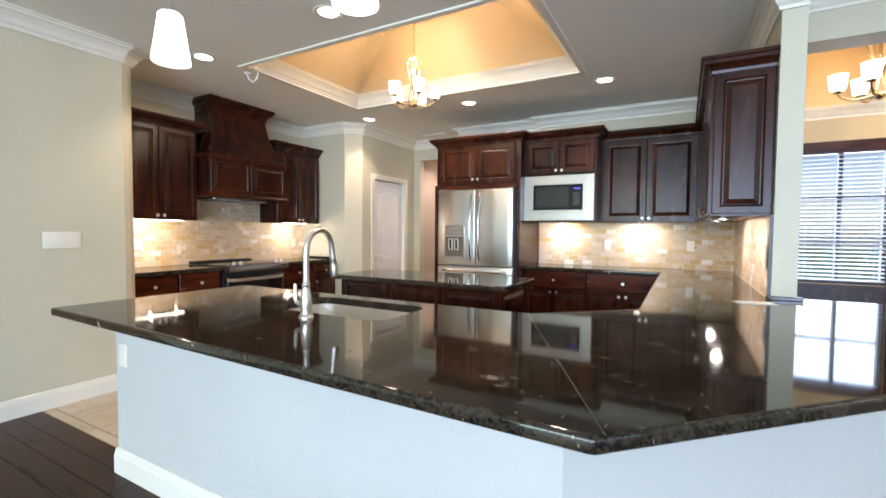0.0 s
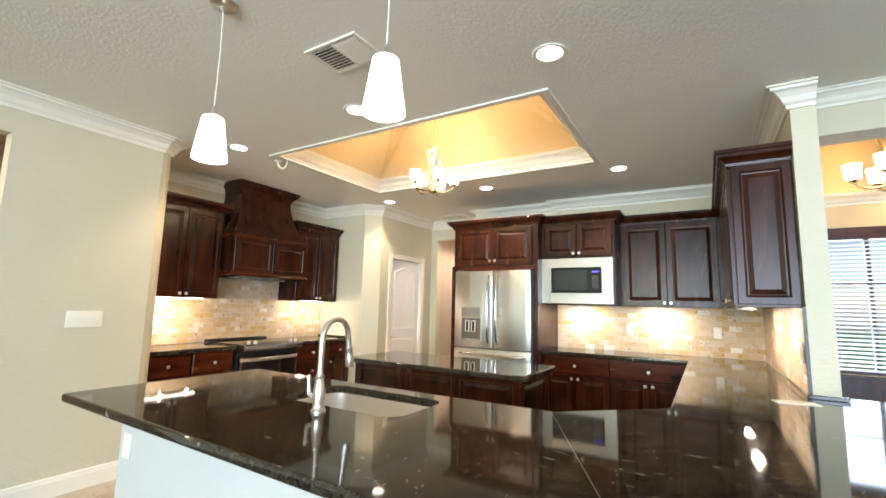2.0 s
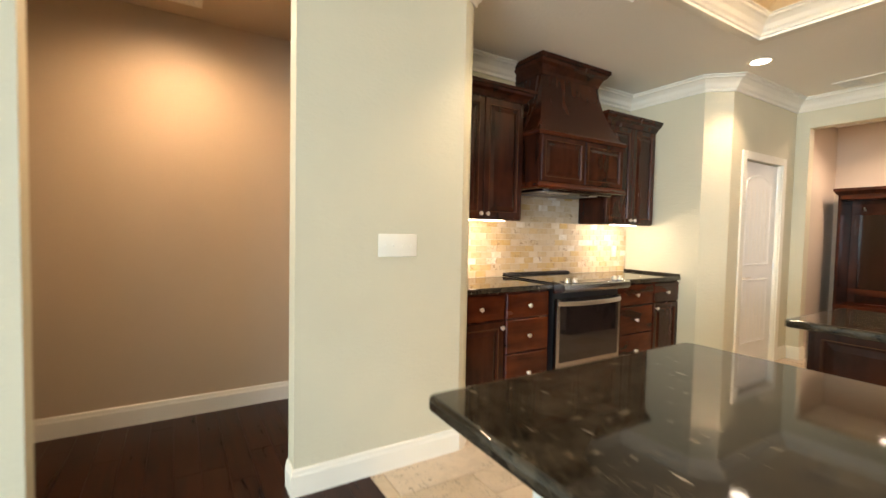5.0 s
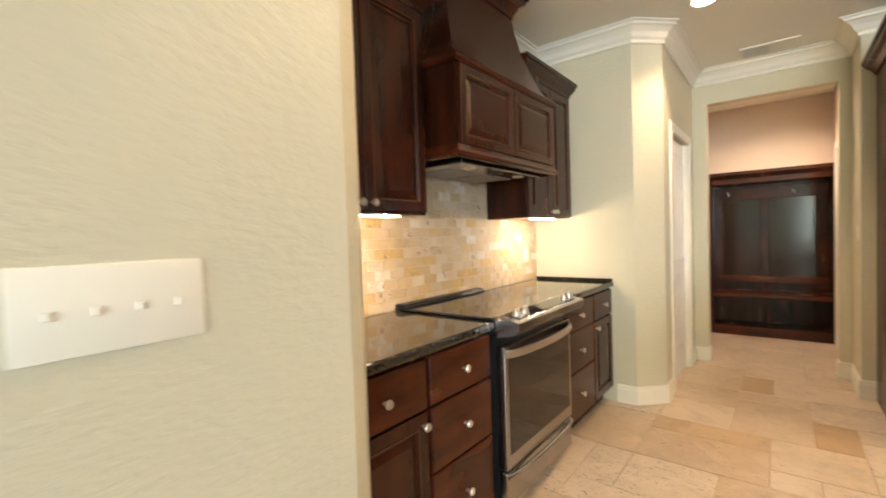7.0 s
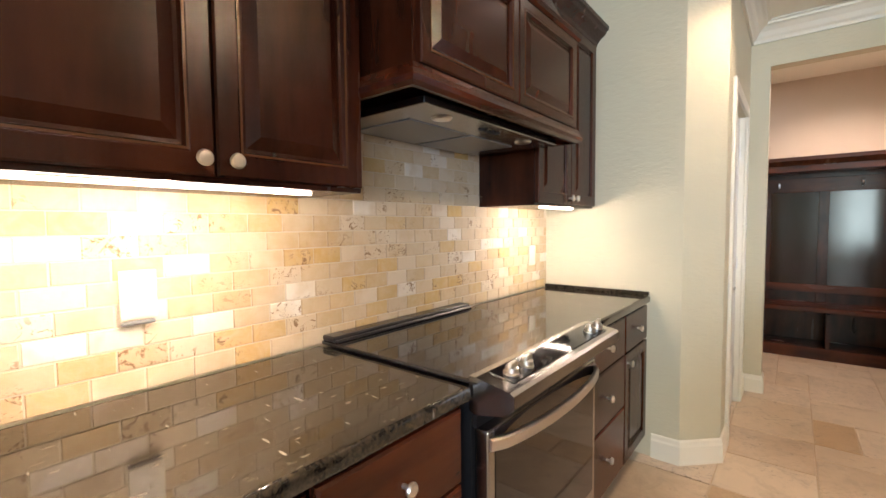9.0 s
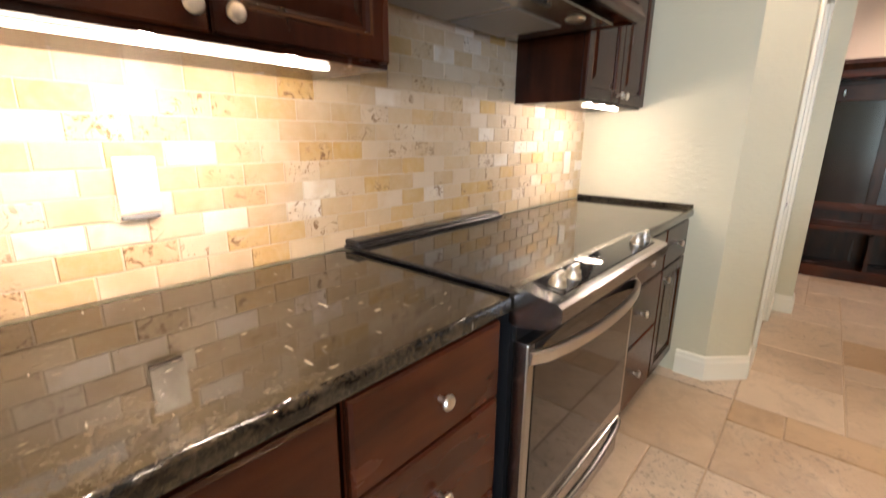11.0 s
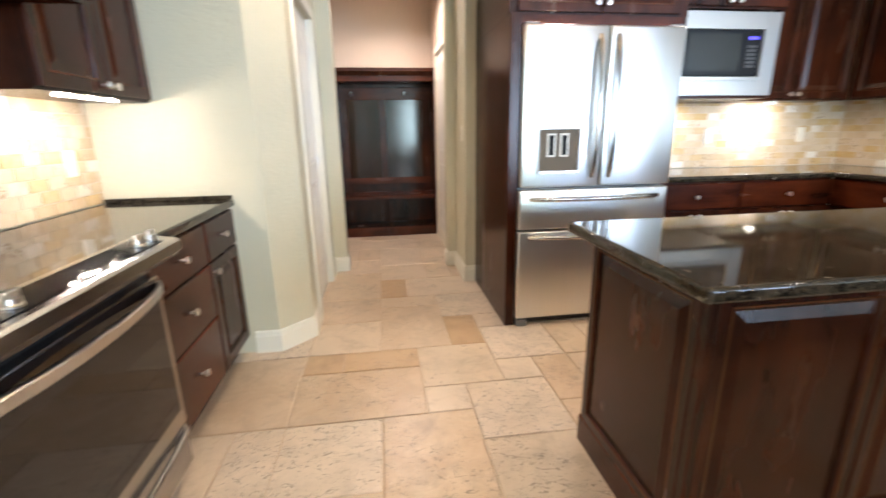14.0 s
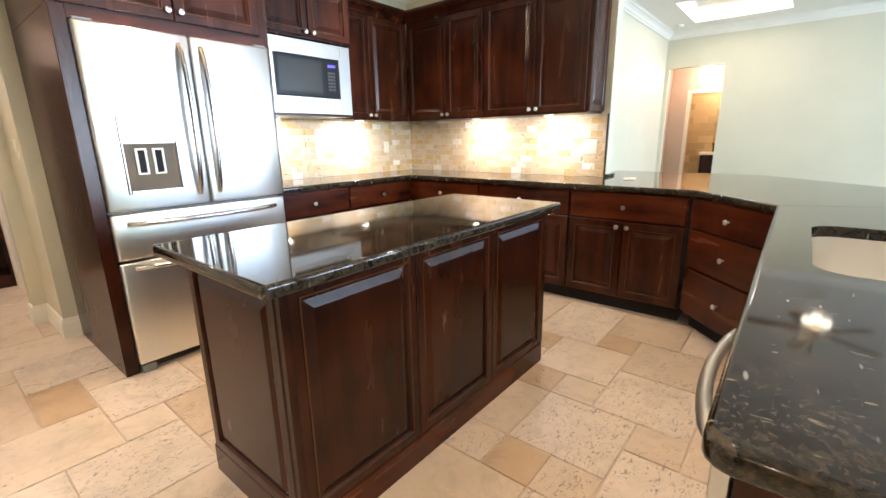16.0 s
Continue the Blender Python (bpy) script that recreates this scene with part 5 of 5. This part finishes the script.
# ---- living room ceiling fan ----
t = thing("ceiling_fan", pose(4.15, 1.9, HL), "dark ceiling fan with lit glass bowls", "ceiling fan")
part("rod", tube([(0, 0, 0), (0, 0, -0.22)], 0.014, 10), BRASS, t)
part("motor", lathe([(0.0, -0.36), (0.09, -0.35), (0.12, -0.30), (0.11, -0.24), (0.04, -0.21), (0.0, -0.20)], 24), BRASS, t, "", True)
for k in range(5):
    a = 72 * k + 20
    part("blade", box((0.14, -0.065, -0.006), (0.66, 0.065, 0.004), 0.003), WOODX, t, "dark wood blade", False, Matrix.Translation((0, 0, -0.29)) @ pose(0, 0, 0, 10, 0, a))
for k in range(3):
    a = math.radians(120 * k)
    part("bowl", lathe([(0.0, -0.06), (0.045, -0.05), (0.062, 0.0), (0.05, 0.03), (0.0, 0.035)], 20, (0.09 * math.cos(a), 0.09 * math.sin(a), -0.42)), GLOBE, t, "lit glass bowl", True)
t = thing("smoke_detector", pose(7.0, 4.35, HL), "round white smoke detector on the ceiling", "smoke detector")
part("body", lathe([(0.07, 0), (0.07, -0.02), (0.055, -0.036), (0.0, -0.038)], 24), TRIM, t, "", True)
vent(6.6, 1.65, 7.1, 1.95, HL, "white ceiling vent in the living room", 1)
t = thing("paper_sheet", pose(1.37, 3.34, 0.9158, 0, 0, 14), "white folded paper lying on the granite", "paper")
part("sheet", boxes(((-0.10, -0.045, 0), (0.10, 0.045, 0.0025)), ((-0.095, -0.04, 0.0025), (0.09, 0.04, 0.005))), PLATE, t)
t = thing("bath_vanity", pose(9.35, 3.75, 0), "white vanity top with a dark tap in the far bath", "vanity")
part("cabinet", box((0, -0.4, 0), (0.44, 0.4, 0.80)), WOOD, t)
part("top", box((-0.03, -0.42, 0.80), (0.44, 0.42, 0.86), 0.006), PLATE, t)
part("tap", tube([(0.3, 0.2, 0.86), (0.3, 0.2, 1.02), (0.22, 0.2, 1.06), (0.16, 0.2, 1.02)], 0.015, 8), BLACK, t, "dark tap", True)

# ---- garden outside the windows ----
bm = bmesh.new()
for i in range(260):
    p = Vector((random.uniform(-14, 16), random.uniform(-16, -11), random.uniform(-0.3, 3.6)))
    bmesh.ops.create_icosphere(bm, subdivisions=1, radius=random.uniform(0.5, 1.1), matrix=Matrix.Translation(p) @ pose(0, 0, 0, random.uniform(0, 90), random.uniform(0, 90), 0))
tagged(new("far_shrubs", mesh_of("far_shrubs", bm, FOLIAGE)), "green shrubs beyond the garden", "shrubs", "", "stuff")


# ---- pieces: wall tiles, floor tiles, boards ----
def piece_mesh(name, w, h, d, material, chamfer, wobble, seed):
    """A small slab, face to -y, on the xz plane; the corners slightly worn."""
    rng = random.Random(seed)
    bm = bmesh.new()
    j = lambda: rng.uniform(-wobble, wobble)
    back = [bm.verts.new((x, 0, z)) for x, z in ((0, 0), (w, 0), (w, h), (0, h))]
    mid = [bm.verts.new((x + j(), -d + chamfer, z + j())) for x, z in ((0, 0), (w, 0), (w, h), (0, h))]
    c = chamfer
    front = [bm.verts.new((x + j(), -d, z + j())) for x, z in ((c, c), (w - c, c), (w - c, h - c), (c, h - c))]
    for a, b in ((back, mid), (mid, front)):
        for i in range(4):
            bm.faces.new((a[i], a[(i + 1) % 4], b[(i + 1) % 4], b[i]))
    bm.faces.new(front)
    return mesh_of(name, bm, material)


TW, TH, GAP = 0.1100, 0.0545, 0.0035
tile_cache = {}


def tile_wall(name, m, length, z0, z1, label, holes=()):
    """Running-bond stone tiles on a grout board; holes: (x0, x1, z0, z1) left bare."""
    board = structure(name, box((0, -0.004, z0), (length, 0.0, z1)), GROUT, label)
    board.matrix_world = m
    row, z = 0, z0 + 0.002
    while z < z1 - 0.012:
        h = min(TH - GAP, z1 - z)
        x = -TW * (0.5 if row % 2 else 0.0) + random.uniform(-0.004, 0.004)
        while x < length - 0.006:
            a, b = max(x, 0.0), min(x + TW - GAP, length)
            if b - a > 0.012 and not any(a >= q[0] and b <= q[1] and z >= q[2] - 0.01 and z + h <= q[3] + 0.03 for q in holes):
                key = (round(b - a, 3), round(h, 3), random.randrange(3))
                if key not in tile_cache:
                    tile_cache[key] = piece_mesh("tile", key[0], key[1], 0.007, STONE, 0.0016, 0.0007, len(tile_cache))
                ob = new("tile", tile_cache[key])
                ob.parent = board
                ob.matrix_local = Matrix.Translation((a, random.uniform(-0.0006, 0.0006), z))
            x += TW
        z += TH
        row += 1


tile_wall("backsplash_range", facing(-3.9095, 2.226, 0, 90), 2.674, 0.917, 1.665, "tumbled cream and gold stone tile backsplash", [(0.0, 0.86, 1.40, 1.70), (1.93, 2.674, 1.40, 1.70)])
tile_wall("backsplash_fridge", facing(-0.64, 5.8195, 0, 0), 2.118, 0.917, 1.435, "tumbled cream stone tile backsplash")
tile_wall("backsplash_east", facing(1.4795, 5.81, 0, -90), 2.225, 0.917, 1.435, "tumbled cream stone tile backsplash")
structure("trim_backsplash", box((1.462, 3.574, 0.917), (1.4795, 3.584, 1.43)), BLACK, "thin black edge strip of the backsplash")

# travertine in mixed sizes on an eight inch grid with open joints
U = 0.2105
FX0, FY0, NX, NY = -4.01, 1.6365, 27, 32
taken = np.zeros((NX, NY), bool)


def floor_here(x, y):
    if x > 0.95 or y > 8.1 or (y < 1.9 and -1.5 < x):
        return False
    if y > 4.9 and x < -3.15 and y < 6.4:
        return False
    if y > 5.6 and x > -1.7:
        return False
    return not (x < -3.45)


floor_ob = bpy.data.objects["floor"]
flat = pose(0, 0, 0, -90)
slab_cache = {}
rng = random.Random(11)


def lay(i, j, a, b, stone):
    taken[i:i + a, j:j + b] = True
    key = (a, b, stone.name, rng.randrange(2))
    if key not in slab_cache:
        slab_cache[key] = piece_mesh("floor_tile", a * U - 0.006, b * U - 0.006, 0.010, stone, 0.0035, 0.0022, len(slab_cache) + 90)
    ob = new("tile", slab_cache[key])
    ob.parent = floor_ob
    ob.matrix_local = Matrix.Translation((FX0 + i * U + 0.003, FY0 + j * U + 0.003, -0.010)) @ flat


# stones that can be told apart in the aisle and beside the island
KNOWN = {TRAVERTINE: ((5, 12, 3, 2), (7, 9, 2, 3), (8, 12, 1, 1), (8, 13, 2, 2), (18, 6, 2, 2), (19, 4, 2, 2), (10, 13, 1, 1), (16, 4, 1, 1), (5, 15, 2, 2), (7, 15, 2, 3)),
         TRAVPITTED: ((5, 10, 2, 2), (9, 11, 2, 2), (15, 5, 2, 2), (14, 3, 2, 2), (17, 4, 2, 2), (10, 14, 2, 2), (9, 17, 2, 2)),
         TRAVBROWN: ((6, 14, 2, 1), (9, 15, 1, 2), (20, 6, 1, 1), (14, 6, 1, 1), (17, 7, 1, 1), (5, 14, 1, 1))}
for stone, spots in KNOWN.items():
    for spot in spots:
        lay(*spot, stone)
SIZES = [(3, 2), (2, 3), (2, 2), (2, 2), (3, 2), (2, 3), (2, 2), (2, 1), (1, 2), (1, 1), (3, 2)]
for j in range(NY):
    for i in range(NX):
        if taken[i, j] or not floor_here(FX0 + (i + 0.5) * U, FY0 + (j + 0.5) * U):
            continue
        opts = SIZES[:]
        rng.shuffle(opts)
        opts += [(1, 1)]
        for a, b in opts:
            if i + a <= NX and j + b <= NY and not taken[i:i + a, j:j + b].any():
                break
        f = rng.random()
        lay(i, j, a, b, TRAVBROWN if f < (0.10 if a * b < 3 else 0.02) else TRAVPITTED if f < 0.36 else TRAVERTINE)
# cut row along the hardwood
me = piece_mesh("floor_tile", 2 * U - 0.006, FY0 - 1.57 - 0.004, 0.010, TRAVERTINE, 0.003, 0.001, 77)
for i in range(2, 12, 2):
    ob = new("tile", me)
    ob.parent = floor_ob
    ob.matrix_local = Matrix.Translation((FX0 + i * U + 0.003, 1.571, -0.010)) @ flat

# hardwood boards near the hall opening, laid along x
boards = bpy.data.objects["floor_boards"]
plank_cache = {}
y = 1.4415
while y > -2.2:
    x = -4.28 + rng.uniform(-0.9, 0)
    while x < 0.9:
        ln = rng.choice((0.75, 1.0, 1.25, 1.5))
        a, b = max(x, -4.29), x + ln
        key = (round(b - a - 0.0012, 3), rng.randrange(2))
        if key not in plank_cache:
            plank_cache[key] = piece_mesh("board", key[0], 0.1255, 0.008, HARDWOOD, 0.0012, 0.0002, len(plank_cache) + 300)
        ob = new("plank", plank_cache[key])
        ob.parent = boards
        ob.matrix_local = Matrix.Translation((a, y, -0.008)) @ flat
        x = b
    y -= 0.127

# bath wall tiles
bath = bpy.data.objects["wall_bath_end"]
me = piece_mesh("tile", 0.29, 0.145, 0.012, BATHTILE, 0.004, 0.001, 7)
for r in range(17):
    for c in range(6):
        ob = new("tile", me)
        ob.parent = bath
        ob.matrix_local = Matrix.Translation((9.8, 4.74 - c * 0.295 - (0.147 if r % 2 else 0), 0.02 + r * 0.15)) @ pose(0, 0, 0, 0, 0, -90)
